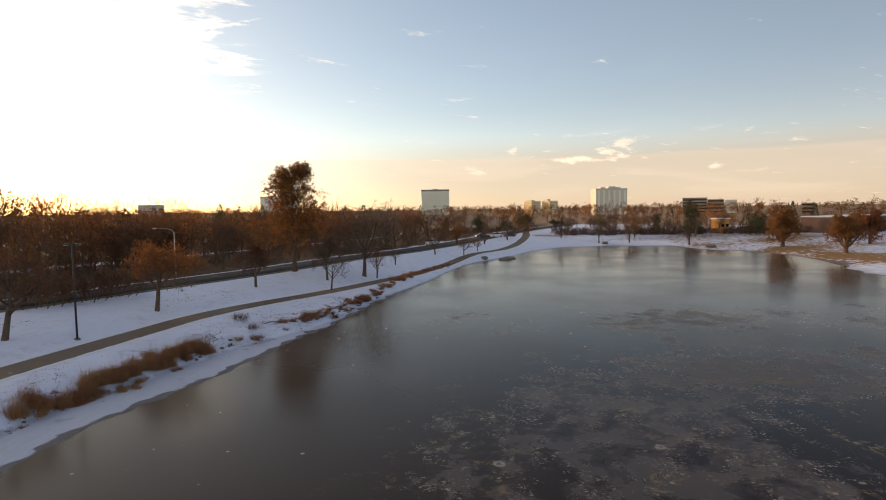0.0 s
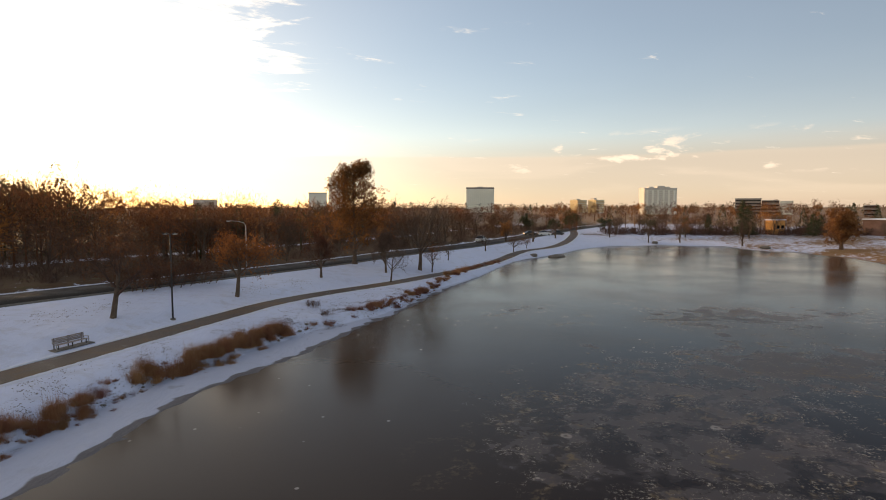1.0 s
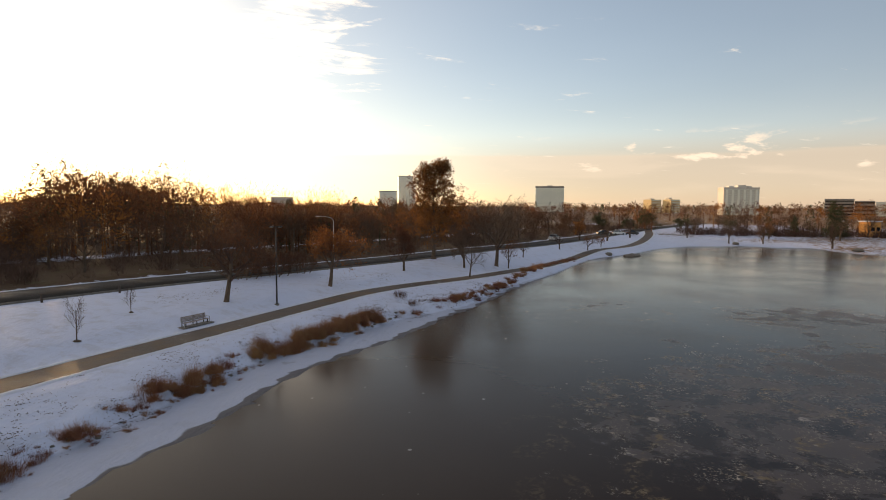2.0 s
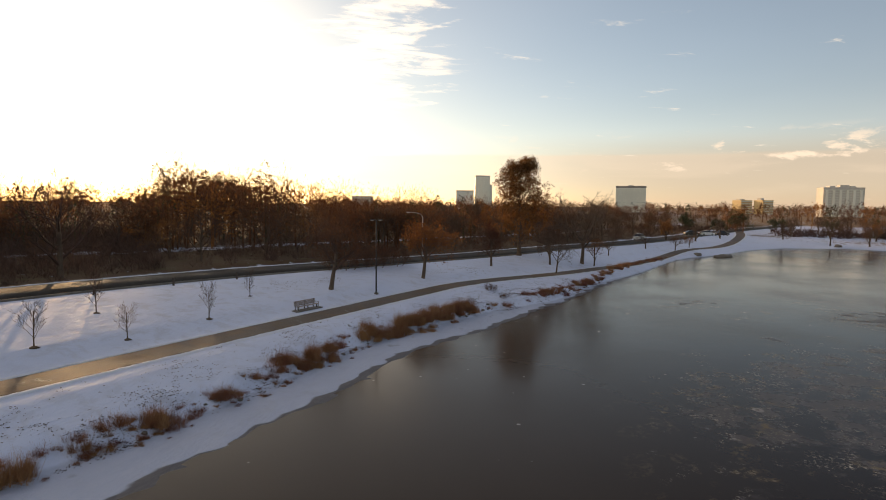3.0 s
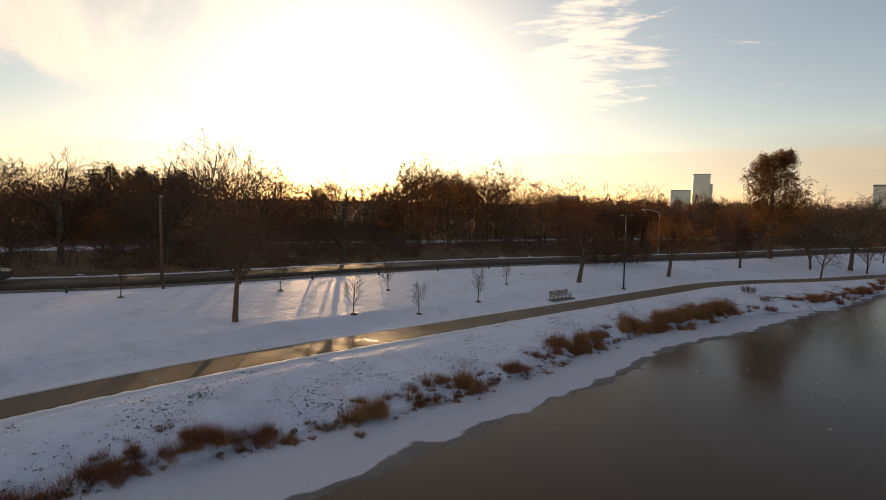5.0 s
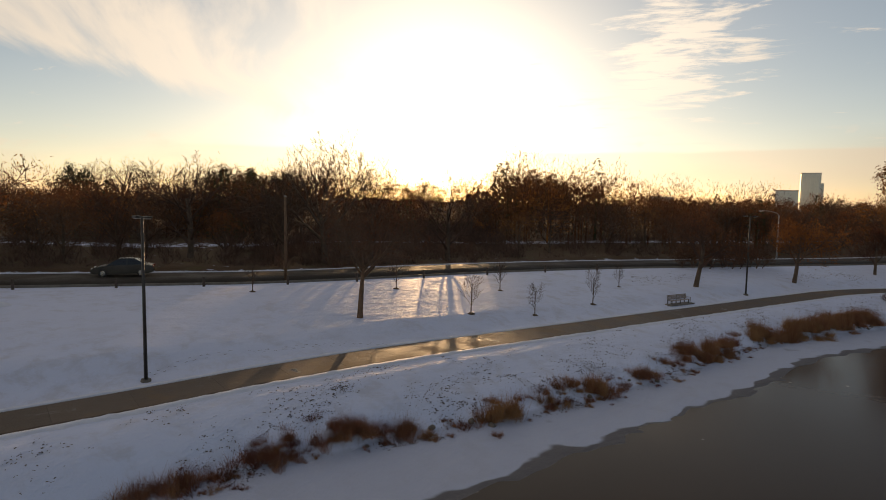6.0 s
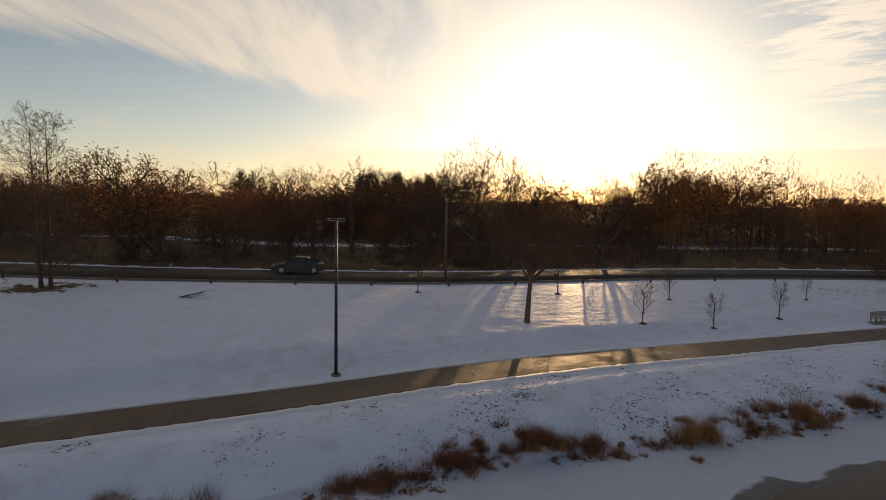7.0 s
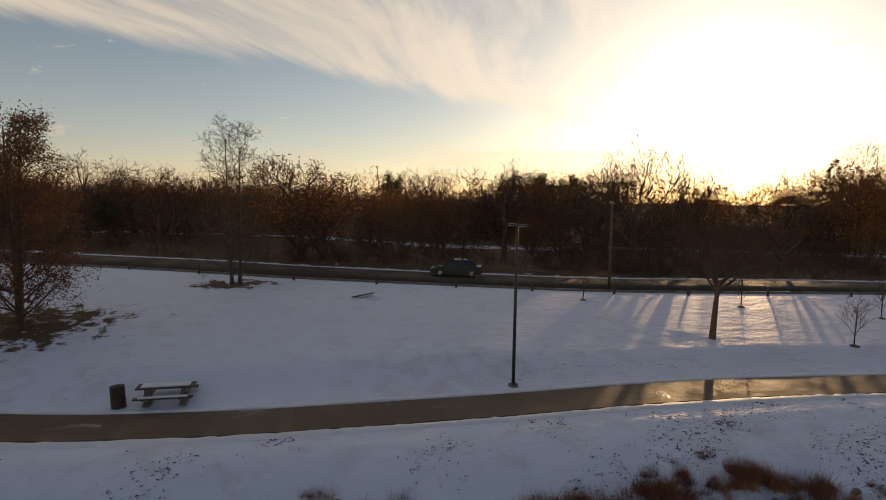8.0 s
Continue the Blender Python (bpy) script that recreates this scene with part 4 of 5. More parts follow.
for seed, x, y, s in ((94, 14, 212, 0.8), (95, 33, 226, 1.0), (96, 45, 222, 0.8), (97, 62, 224, 0.75), (98, 24, 206, 0.7)):
    t = tree("pine_tree", seed, spot(x, y), 4.2, 0.2, dict(WOOD, n=(8, 5, 4, 4), first=(0.3, 0.2, 0.2, 0.2)), "needle", 5, 0.12, 0.22, simple=True, scale=s)
    tagged(t, "broad dark green pine behind the far shore", "tree")

# woods beyond the road
rnd = random.Random(77)
KINDS = []
for i, (spec, leaf, per, size) in enumerate(((dict(WOOD, n=(8, 6, 4, 3, 3), first=(0.3, 0.2, 0.2, 0.2, 0.15), angle=(50, 46, 44, 42, 40)), None, 0, 0), (WOOD, "leaf_brown", 0.7, 0.075), (dict(WOOD, taper=0.7), "leaf_rust", 0.8, 0.075), (dict(WOOD, first=(0.08, 0.2, 0.2, 0.2, 0.2), angle=(66, 46, 44, 42, 40)), "leaf_brown", 0.8, 0.08),
                                             (dict(UPRIGHT, n=(9, 5, 4, 3, 3), ratio=(0.85, 0.6, 0.6, 0.6, 0.6), thin=0.013), None, 0, 0), (dict(WOOD, n=(11, 6, 4), first=(0.2, 0.2, 0.2), ratio=(0.72, 0.55, 0.5), taper=0.75), "needle", 9, 0.085))):
    k = tree("wood_tree", 100 + i, (0, 0, 0), 4.0, 0.2, spec, leaf, per, size, 0.16 if leaf != "needle" else 0.2, simple=True)
    tagged(k, {None: "bare grey-brown woodland tree", "leaf_brown": "woodland tree with dull brown leaves", "leaf_rust": "woodland tree with rust leaves", "needle": "dark green woodland pine"}[leaf], "tree", "woodland trees")
    KINDS.append(k)
fir = conifer("wood_conifer", 140, spot(-66, 176), 10.0, 2.6)
tagged(fir, "dark pointed woodland conifer", "conifer", "woodland trees")
KINDS.append(fir)
spots = []
tries = 0
wide_road = smooth_line(ROAD, 9.0)
while len(spots) < 182 and tries < 20000:
    tries += 1
    i = rnd.randrange(1, len(wide_road) - 2)
    p, q = wide_road[i], wide_road[i + 1]
    tdir = Vector((q.x - p.x, q.y - p.y, 0)).normalized()
    off = ROAD_W + 4.5 + 80 * rnd.random() ** 1.5
    c = p.lerp(q, rnd.random()) + Vector((-tdir.y, tdir.x, 0)) * off
    if c.y < -85 or c.y > 190 or any((c.x - a) ** 2 + (c.y - b) ** 2 < 11 for a, b in spots):
        continue
    spots.append((c.x, c.y))
sx, sy = np.array([p[0] for p in spots]), np.array([p[1] for p in spots])
for (x, y), z in zip(spots, bedded(sx, sy)[0]):
    ray = (x + 40) * 0.703 + (y - 8) * 0.711       # sideways of the line on which the low sun reaches the lawn
    away = math.hypot(x + 40, y - 8)
    gap = -19 < ray < 16 and x < -45
    k = rnd.choices(range(7), (9, 3, 1, 3, 1, 0, 0) if gap else (4, 6, 4, 7, 2, 2, 0))[0]
    s = rnd.uniform(0.85, 1.12) + 0.3 * min(1.0, max(0.0, math.hypot(x + 9, y + 14) - 75) / 60)
    if gap:
        s = rnd.uniform(1.0, 1.35)
    if gap and (k in (1, 2, 3) or rnd.random() < 0.12):
        s = min(s, max(0.3, 0.1 * (away - 10) / 10))       # young growth, lower than the sun's rays
    m = pose(x, y, float(z), rnd.uniform(-3, 3), rnd.uniform(-3, 3), rnd.uniform(0, 360)) @ Matrix.Diagonal((s, s, s * rnd.uniform(0.95, 1.15), 1))
    if KINDS[k].matrix_basis.translation.length < 0.01:
        KINDS[k].matrix_basis = m
        KINDS[k].scale = (1, 1, 1)
    else:
        copy_thing(KINDS[k], m)


def reach_of(root):
    """Height of a tree as it was built."""
    return max(max(v.co.z for v in c.data.vertices) for c in root.children)


# the tallest trees of the woods: (x, y, height of the top, kind, breadth)
for x, y, top, k, wide in ((-66.6, 28.4, 14.8, 4, 1.0), (-59.6, 34.8, 14.2, 0, 1.0), (-67.9, 17.4, 14.0, 0, 1.1), (-74.0, 9.5, 15.2, 0, 1.05), (-118.5, 122.0, 21.6, 0, 1.0), (-124.5, 127.0, 21.8, 0, 1.0), (-113.0, 127.0, 20.8, 4, 1.2),
                           (-123.0, 137.0, 19.4, 5, 1.15), (-116.0, 136.0, 19.2, 5, 1.1), (-106.5, 139.0, 20.3, 0, 1.05), (-141.0, 43.5, 18.3, 5, 0.8), (-137.0, 48.0, 17.6, 5, 0.8), (-143.0, 51.5, 17.8, 5, 0.9),
                           (-138.0, 56.0, 17.2, 0, 0.9), (-150.0, 64.0, 18.2, 5, 0.8), (-128.0, 55.0, 17.2, 0, 0.9), (-182.0, 34.0, 21.0, 4, 1.1), (-178.0, 27.0, 19.6, 0, 0.8), (-160.0, 18.0, 18.0, 5, 0.7), (-213.0, 49.0, 21.4, 0, 0.8),
                           (-78.2, -12.6, 15.6, 2, 1.15), (-76.4, -10.4, 13.4, 3, 1.1), (-82.0, -9.5, 13.2, 2, 1.0), (-101.0, -37.4, 16.4, 0, 1.1), (-108.0, -33.0, 15.2, 1, 1.2), (-112.0, -26.0, 14.6, 3, 1.1), (-96.0, -47.0, 15.6, 1, 1.2), (-90.0, -52.0, 14.6, 3, 1.1), (-75.0, -2.2, 10.6, 1, 1.0)):
    z = ground_z(x, y)
    h = (top - z) / reach_of(KINDS[k])
    copy_thing(KINDS[k], pose(x, y, z, 0, 0, (x * 37 + y * 11) % 360) @ Matrix.Diagonal((h * wide, h * wide, h, 1)))


def brush():
    """Undergrowth of the woods: dense thin stems, past counting."""
    rnd = random.Random(9)
    V, F = [], []
    bx, by = [], []
    for _ in range(3300):
        i = rnd.randrange(1, len(wide_road) - 2)
        p, q = wide_road[i], wide_road[i + 1]
        tdir = Vector((q.x - p.x, q.y - p.y, 0)).normalized()
        c = p.lerp(q, rnd.random()) + Vector((-tdir.y, tdir.x, 0)) * (ROAD_W + 3.0 + 85 * rnd.random() ** 1.4)
        bx.append(c.x), by.append(c.y)
    tall = len(bx)
    for _ in range(700):
        u, v = 19 + 95 * rnd.random() ** 1.3, rnd.uniform(-20, 15)
        x, y = -40 - 0.711 * u + 0.703 * v, 8 + 0.703 * u + 0.711 * v
        dr, _, side = nearest(np.array([x]), np.array([y]), road_line)
        if side[0] < 0 and dr[0] > ROAD_W + 3.0:
            bx.append(x), by.append(y)
    bz = bedded(np.array(bx), np.array(by))[0]
    for i, (x, y, z) in enumerate(zip(bx, by, bz)):
        if y > 230 or y < -110:
            continue
        h, w = rnd.uniform(0.9, 2.6) * (1.0 if rnd.random() < 0.6 else 1.7), rnd.uniform(0.6, 1.6)
        if i >= tall:       # thicket on the side of the low sun
            h, w = max(1.0, min(6.5, 0.1 * (math.hypot(x + 40, y - 8) - 16))) * rnd.uniform(0.6, 1.0), rnd.uniform(0.7, 1.6)
        for _ in range(46 if i < tall else 64):
            a, r = rnd.uniform(0, 6.28), w * math.sqrt(rnd.random())
            b = Vector((x + math.cos(a) * r * 0.8, y + math.sin(a) * r * 0.8, float(z) - 0.1 + h * 0.5 * rnd.random() ** 2))
            e = b + Vector((rnd.gauss(0, 0.45), rnd.gauss(0, 0.45), rnd.uniform(0.15, 1.0))) * h * rnd.uniform(0.3, 0.75)
            s = Vector((rnd.uniform(-1, 1), rnd.uniform(-1, 1), rnd.uniform(-0.3, 0.3))).normalized() * rnd.uniform(0.02, 0.045)
            k = len(V)
            V += [b - s, b + s, e]
            F.append((k, k + 1, k + 2))
    tagged(new("undergrowth", mesh_of("undergrowth", V, F, M["leaf_dark"])), "tangled brown undergrowth of the woods", "undergrowth", kind="stuff")


def far_woods():
    """Woods out to the horizon, past counting: crowns of upswept twigs, or of needles."""
    rnd = random.Random(12)
    for name, mat, share, label in (("far_woods", "leaf_brown", 2300, "brown winter woods reaching to the horizon"), ("far_conifers", "needle", 420, "dark conifers among the far woods"), ("far_rust_trees", "leaf_rust", 170, "rust coloured trees in the far woods")):
        V, F = [], []
        n = 0
        while n < share:
            az, d = radians(rnd.uniform(-52, 128)), 105 + 1500 * rnd.random() ** 2.2
            x, y = -5 - math.sin(az) * d, -8 + math.cos(az) * d
            if inside(np.array([x]), np.array([y]), shore_line[:-1])[0] or (az < 0.02 and d < 232) or (x > 45 and y < 215) or (-40 < x < 46 and 60 < y < 190):
                continue
            n += 1
            h = rnd.uniform(8.5, 12.5) * (1 + min(d, 900) / 4200)
            h *= np.interp(math.degrees(az), [10, 26, 33, 42, 60, 68, 80, 110], [0.88, 1.0, 1.3, 1.42, 1.4, 1.15, 1.0, 1.0]) if d < 330 else np.interp(math.degrees(az), [17, 26], [0.88, 1.0])
            if -15 < (x + 40) * 0.703 + (y - 8) * 0.711 < 15 and x < -40:
                h = min(h, 0.108 * math.hypot(x + 40, y - 8) + 0.6)
            base = Vector((x, y, 2.3))
            w = h * rnd.uniform(0.30, 0.42)
            thick = 0.018 + d / 6000 if d < 260 else 0.11 + (d - 260) / 1800
            many = 380 if d < 200 else 240 if d < 450 else 90
            limbs = []
            for _ in range(14 if d < 260 else 7):
                u, a = rnd.random() ** 0.8, rnd.uniform(0, 6.28)
                r = w * math.sqrt(max(0.05, 1 - (2 * u - 1) ** 2)) * rnd.random() ** 0.4
                limbs.append(base + Vector((math.cos(a) * r, math.sin(a) * r, h * (0.14 + 0.78 * u))))
            for _ in range(many):
                u, a = rnd.random(), rnd.uniform(0, 6.28)
                if mat == "needle":
                    r = w * 0.8 * (1 - u) ** 0.8 * rnd.uniform(0.6, 1.0)
                    c = base + Vector((math.cos(a) * r, math.sin(a) * r, h * (0.08 + 0.92 * u)))
                    e = Vector((math.cos(a) + rnd.gauss(0, 0.5), math.sin(a) + rnd.gauss(0, 0.5), rnd.gauss(0.1, 0.4))) * h * 0.03
                    t = thick * 2.4
                else:
                    c = rnd.choice(limbs) + Vector((rnd.gauss(0, w * 0.2), rnd.gauss(0, w * 0.2), rnd.gauss(0, h * 0.06)))
                    o = c - base - Vector((0, 0, h * 0.35))
                    e = (o.normalized() * 0.6 + Vector((rnd.gauss(0, 0.5), rnd.gauss(0, 0.5), rnd.gauss(0.2, 0.4)))) * h * 0.05 * rnd.uniform(0.5, 1.3)
                    t = thick * (1.0 if mat == "leaf_brown" else 1.6) * (2.3 if c.z < base.z + h * 0.74 and d < 260 else 1.0)
                g = e.orthogonal().normalized()
                g = (g * math.cos(a * 3) + e.normalized().cross(g) * math.sin(a * 3)) * t
                k = len(V)
                V += [c - g, c + g, c + e]
                F.append((k, k + 1, k + 2))
            k = len(V)
            V += [base + Vector((-0.2, 0, -1)), base + Vector((0.2, 0, -1)), base + Vector((0, 0.1, h * 0.75))]
            F.append((k, k + 1, k + 2))
        tagged(new(name, mesh_of(name, V, F, M[mat])), label, "woods", kind="stuff")


brush()
far_woods()


# ---- reeds and grass on the bank ----
def clump(name, seed, mat, n, r, h, loose, thick=0.010):
    """Dry stalks, ragged in outline: a few tall, most short, bent by the wind."""
    rnd = random.Random(seed)
    V, F = [], []
    hearts = [(rnd.gauss(0, r * 0.6), rnd.gauss(0, r * 0.6), rnd.uniform(0.5, 1.0)) for _ in range(7)]
    for _ in range(n):
        hx, hy, hh = rnd.choice(hearts)
        b = Vector((hx + rnd.gauss(0, r * 0.30), hy + rnd.gauss(0, r * 0.30), -0.05))
        up_h = h * hh * rnd.uniform(0.3, 1.0) * (1.45 if rnd.random() < 0.16 else 1.0)
        e = b + Vector((rnd.gauss(0.05, loose), rnd.gauss(-0.04, loose), up_h))
        s = Vector((rnd.uniform(-1, 1), rnd.uniform(-1, 1), 0)).normalized() * thick * rnd.uniform(0.6, 1.4)
        k = len(V)
        V += [b - s, b + s, e]
        F.append((k, k + 1, k + 2))
    root = thing(name, (0, 0, 0))
    piece("tuft", mesh_of("tuft", V, F, M[mat]), root)
    return root


CLUMPS = [clump("reed_clump", 1, "reed", 1500, 0.70, 1.15, 0.24, 0.010), clump("reed_clump", 2, "reed", 850, 0.55, 0.75, 0.24, 0.010), clump("weed_clump", 3, "reed_dark", 700, 0.62, 0.8, 0.26, 0.009), clump("weed_clump", 4, "reed_dark", 340, 0.5, 0.45, 0.24, 0.009),
          clump("reed_clump", 5, "reed", 520, 0.46, 0.55, 0.22, 0.010)]
for c, label in zip(CLUMPS, ("dense clump of dry tan reeds on the lake bank", "low clump of dry orange grass on the lake bank", "dark dead weeds on the snowy lake bank", "sparse dark weeds poking through the snow", "small tuft of dry grass on the snowy bank")):
    tagged(c, label, "reeds" if "reed" in c.name else "weeds", "plants along the bank")
BANK = [(-34.6, -26), (-33.3, -19), (-29.9, -10.5), (-29.4, -4), (-27.6, 1), (-26.4, 6), (-25.2, 11), (-24.7, 16.5), (-24.1, 22), (-23.4, 30), (-21.4, 36), (-18.9, 45), (-14.5, 53), (-9.9, 68), (-6.7, 84), (-3.3, 98), (3.5, 119)]
used = set()


def plant(k, x, y, s, sz=1.0):
    m = pose(x, y, ground_z(x, y), 0, 0, rnd.uniform(0, 360)) @ Matrix.Diagonal((s, s * rnd.uniform(0.7, 1.3), s * sz, 1))
    if k in used:
        copy_thing(CLUMPS[k], m)
    else:
        CLUMPS[k].matrix_basis = m
        CLUMPS[k].scale = (1, 1, 1)
        used.add(k)


# (y from, y to, plants a metre, taller kinds first)
STANDS = [(-17, -11, 0.5, (0, 0, 4, 4, 2)), (-11, -8.5, 2.6, (0, 0, 7, 6, 2)), (-8.5, -5.8, 2.0, (0, 1, 4, 6, 2)), (-5.8, -1.0, 5.4, (0, 2, 8, 4, 2)), (-1.0, 1.4, 3.0, (0, 3, 7, 3, 2)), (1.4, 3.2, 1.0, (0, 1, 2, 4, 4)), (3.2, 8.5, 2.8, (1, 5, 4, 3, 5)), (8.5, 11.5, 3.2, (3, 6, 2, 1, 4)),
          (11.5, 17, 2.2, (0, 3, 4, 4, 4)), (17, 20, 0.9, (0, 1, 2, 4, 3)), (20, 24.2, 3.6, (6, 3, 1, 0, 2)), (24.2, 26.5, 2.0, (1, 3, 2, 2, 3)), (26.5, 28.5, 0.6, (0, 1, 3, 4, 2)), (28.5, 31.5, 1.6, (1, 4, 1, 1, 3)), (31.5, 44.5, 5.0, (8, 3, 1, 0, 1)), (44.5, 53, 0.7, (0, 1, 3, 5, 2)), (53, 72, 2.6, (0, 3, 4, 4, 6)), (72, 118, 1.7, (1, 3, 4, 2, 4))]
rnd = random.Random(31)
bank_line = smooth_line([(x, y, 0) for x, y in BANK], 0.9)
for lo, hi, per, kinds in STANDS:
    for _ in range(int((hi - lo) * per)):
        y = rnd.uniform(lo, hi)
        x = np.interp(y, [p.y for p in bank_line], [p.x for p in bank_line]) + rnd.gauss(0.0, 0.34)
        k = rnd.choices((0, 1, 2, 3, 4), kinds)[0]
        plant(k, float(x), y, rnd.uniform(0.45, 0.9), rnd.uniform(0.9, 1.5))
# stragglers either side of the band
for _ in range(150):
    y = rnd.uniform(-12, 34)
    x = np.interp(y, [p.y for p in bank_line], [p.x for p in bank_line]) + rnd.gauss(0.5, 0.55)
    plant(rnd.choice((3, 3, 3, 4, 4)), float(x), y, rnd.uniform(0.16, 0.42), rnd.uniform(1.0, 1.8))


def stubble():
    """Grass tips and dead leaves that show through thin snow near the bank, past counting."""
    rnd = random.Random(8)
    V, F, px, py = [], [], [], []
    for _ in range(19000):
        p = rnd.choice(bank_line[:110])
        x, y = p.x - abs(rnd.gauss(0, 2.6)) + 1.0, p.y + rnd.uniform(-0.6, 0.6)
        if wiggle(np.array([x]), np.array([y]), 0.8, 6.0)[0] + rnd.gauss(0, 0.2) < (0.15 if y > -9 else 0.5):
            continue
        px.append(x), py.append(y)
    for cx, cy, r in ((-31.4, -0.6, 0.7), (-32.6, 2.5, 0.8), (-35.5, 45.5, 2.0), (-27.5, 60, 2.5), (-37, 41, 2.2), (-24, 66, 2), (-19.5, 49, 2.6), (-17.5, 53, 2.4), (-19, 46, 2.2), (-16, 56, 2.2)):
        for _ in range(90):
            px.append(cx + rnd.gauss(0, r * 0.5)), py.append(cy + rnd.gauss(0, r * 0.7))
    pz = bedded(np.array(px), np.array(py))[0]
    for x, y, z in zip(px, py, pz):
        if z < 0.04:
            continue
        for _ in range(rnd.choice((1, 1, 2, 3))):
            cx, cy, w, l, a = x + rnd.gauss(0, 0.12), y + rnd.gauss(0, 0.12), rnd.uniform(0.013, 0.030), rnd.uniform(0.02, 0.10), rnd.uniform(0, 6.28)
            k = len(V)
            for q in range(5):
                f = q * 1.2566
                dx, dy = math.cos(f) * l * rnd.uniform(0.6, 1.1), math.sin(f) * w * rnd.uniform(0.6, 1.2)
                V.append(Vector((cx + dx * math.cos(a) - dy * math.sin(a), cy + dx * math.sin(a) + dy * math.cos(a), float(z) + rnd.uniform(-0.01, 0.03))))
            V.append(Vector((cx, cy, float(z) + rnd.uniform(0.015, 0.045))))
            F += [(k + q, k + (q + 1) % 5, k + 5) for q in range(5)]
    tagged(new("grass_tips", mesh_of("grass_tips", V, F, M["bark"])), "tufts of dead grass and leaves showing through thin snow", "grass", kind="stuff")


stubble()


# ---- park furniture and lights ----
def park_lamp(x, y, turn):
    root = thing("park_lamp", spot(x, y), turn)
    part("footing", cone(0.24, 0.22, 0.16, (0, 0, -0.06), 20, bevel=0.02), M["stone"], root, "round concrete footing", True)
    part("base_plate", box(0.30, 0.30, 0.03, (0, 0, 0.115), 0.008), M["steel"], root)
    part("pole", cone(0.085, 0.06, 7.5, (0, 0, 0.12), 14), M["steel"], root, smooth=True)
    part("arm", box(0.70, 0.06, 0.06, (0.0, 0, 7.60), 0.012), M["steel"], root)
    for k in (-0.44, 0.44):
        head = part("lamp_head", box(0.40, 0.30, 0.10, (k, 0, 7.62), 0.03), M["steel"], root)
        part("diffuser", box(0.30, 0.22, 0.03, (k, 0, 7.56), 0.008), M["lens"], head, "pale glass lens")
    return tagged(root, "dark steel park lamp with two flat box heads", "lamp", "park lamps")


park_lamp(-37.9, -6.8, 190)
park_lamp(-28.7, 44.7, 185)


def street_light(x, y, turn):
    root = thing("street_light", spot(x, y), turn)
    part("pole", cone(0.13, 0.09, 7.2, (0, 0, -0.1), 14), M["bark_warm"], root, "weathered timber pole", True)
    V, F = [], []
    tube(V, F, [Vector((0, 0, 6.7)), Vector((0.35, 0, 7.0)), Vector((0.8, 0, 7.12))], [0.035, 0.03, 0.028], 8)
    piece("arm", mesh_of("arm", V, F, M["grey_steel"], True), root)
    head = part("lamp_head", box(0.55, 0.22, 0.14, (1.0, 0, 7.1), 0.045), M["grey_steel"], root, smooth=True)
    part("diffuser", box(0.3, 0.16, 0.06, (1.05, 0, 7.01), 0.02), M["lens"], head, "pale glass lens")
    return tagged(root, "timber street light pole with a short steel arm", "street light")


street_light(-53.6, 9.4, 150)


def bench(x, y, turn):
    root = thing("park_bench", spot(x, y), turn)
    root.scale = (1.05, 0.9, 0.8)
    part("slab", box(3.0, 1.0, 0.10, (0, 0, 0.02), 0.01), M["stone"], root, "thin concrete pad")
    for k in range(3):
        part("seat_plank", box(2.4, 0.12, 0.04, (0, -0.20 + 0.14 * k, 0.47), 0.008), M["plank"], root)
    for k in range(4):
        part("back_plank", box(2.4, 0.035, 0.115, (0, 0.23 + 0.02 * k, 0.58 + 0.13 * k), 0.008), M["plank"], root)
    for sx in (-1.05, 0, 1.05):
        part("frame", box(0.06, 0.06, 1.0, (sx, 0.30, 0.53), 0.01, box(0.06, 0.5, 0.05, (sx, 0.02, 0.425), 0.01, box(0.06, 0.06, 0.42, (sx, -0.18, 0.24), 0.01))), M["steel"], root)
    for sx in (-1.22, 1.22):
        part("armrest", box(0.06, 0.52, 0.05, (sx, 0.0, 0.68), 0.012, box(0.05, 0.05, 0.62, (sx, -0.22, 0.37), 0.01)), M["grey_steel"], root, "pale metal armrest")
    return tagged(root, "weathered slatted park bench on a concrete pad", "bench")


bench(-30.95, 34.8, 76)


def picnic_table(x, y, turn):
    root = thing("picnic_table", spot(x, y), turn)
    for k in range(4):
        part("top_plank", box(2.3, 0.17, 0.07, (0, -0.27 + 0.18 * k, 0.73), 0.008), M["dark_plank"], root)
    for sy in (-0.72, 0.72):
        for k in (0, 1):
            part("seat_plank", box(2.3, 0.13, 0.06, (0, sy - 0.07 + 0.14 * k, 0.435), 0.008), M["dark_plank"], root)
    for sx in (-0.72, 0.72):
        part("pedestal", box(0.22, 0.5, 0.62, (sx, 0, 0.41), 0.02, box(0.26, 1.5, 0.10, (sx, 0, 0.37), 0.02)), M["stone"], root, "pale concrete pedestal")
        part("foot", box(0.30, 0.95, 0.12, (sx, 0, 0.05), 0.02), M["stone"], root)
    for sx, sy, z, w in ((0, 0, 0.785, 0.56), (0, -0.72, 0.485, 0.20), (0, 0.72, 0.485, 0.20)):
        b = box(1.92, w, 0.05, (sx, sy, z), 0.02)
        part("snow_cap", b, M["snow"], root, "settled snow", True)
    return tagged(root, "brown picnic table with snow on top and benches", "picnic table")


picnic_table(-40.25, -21.95, 84)


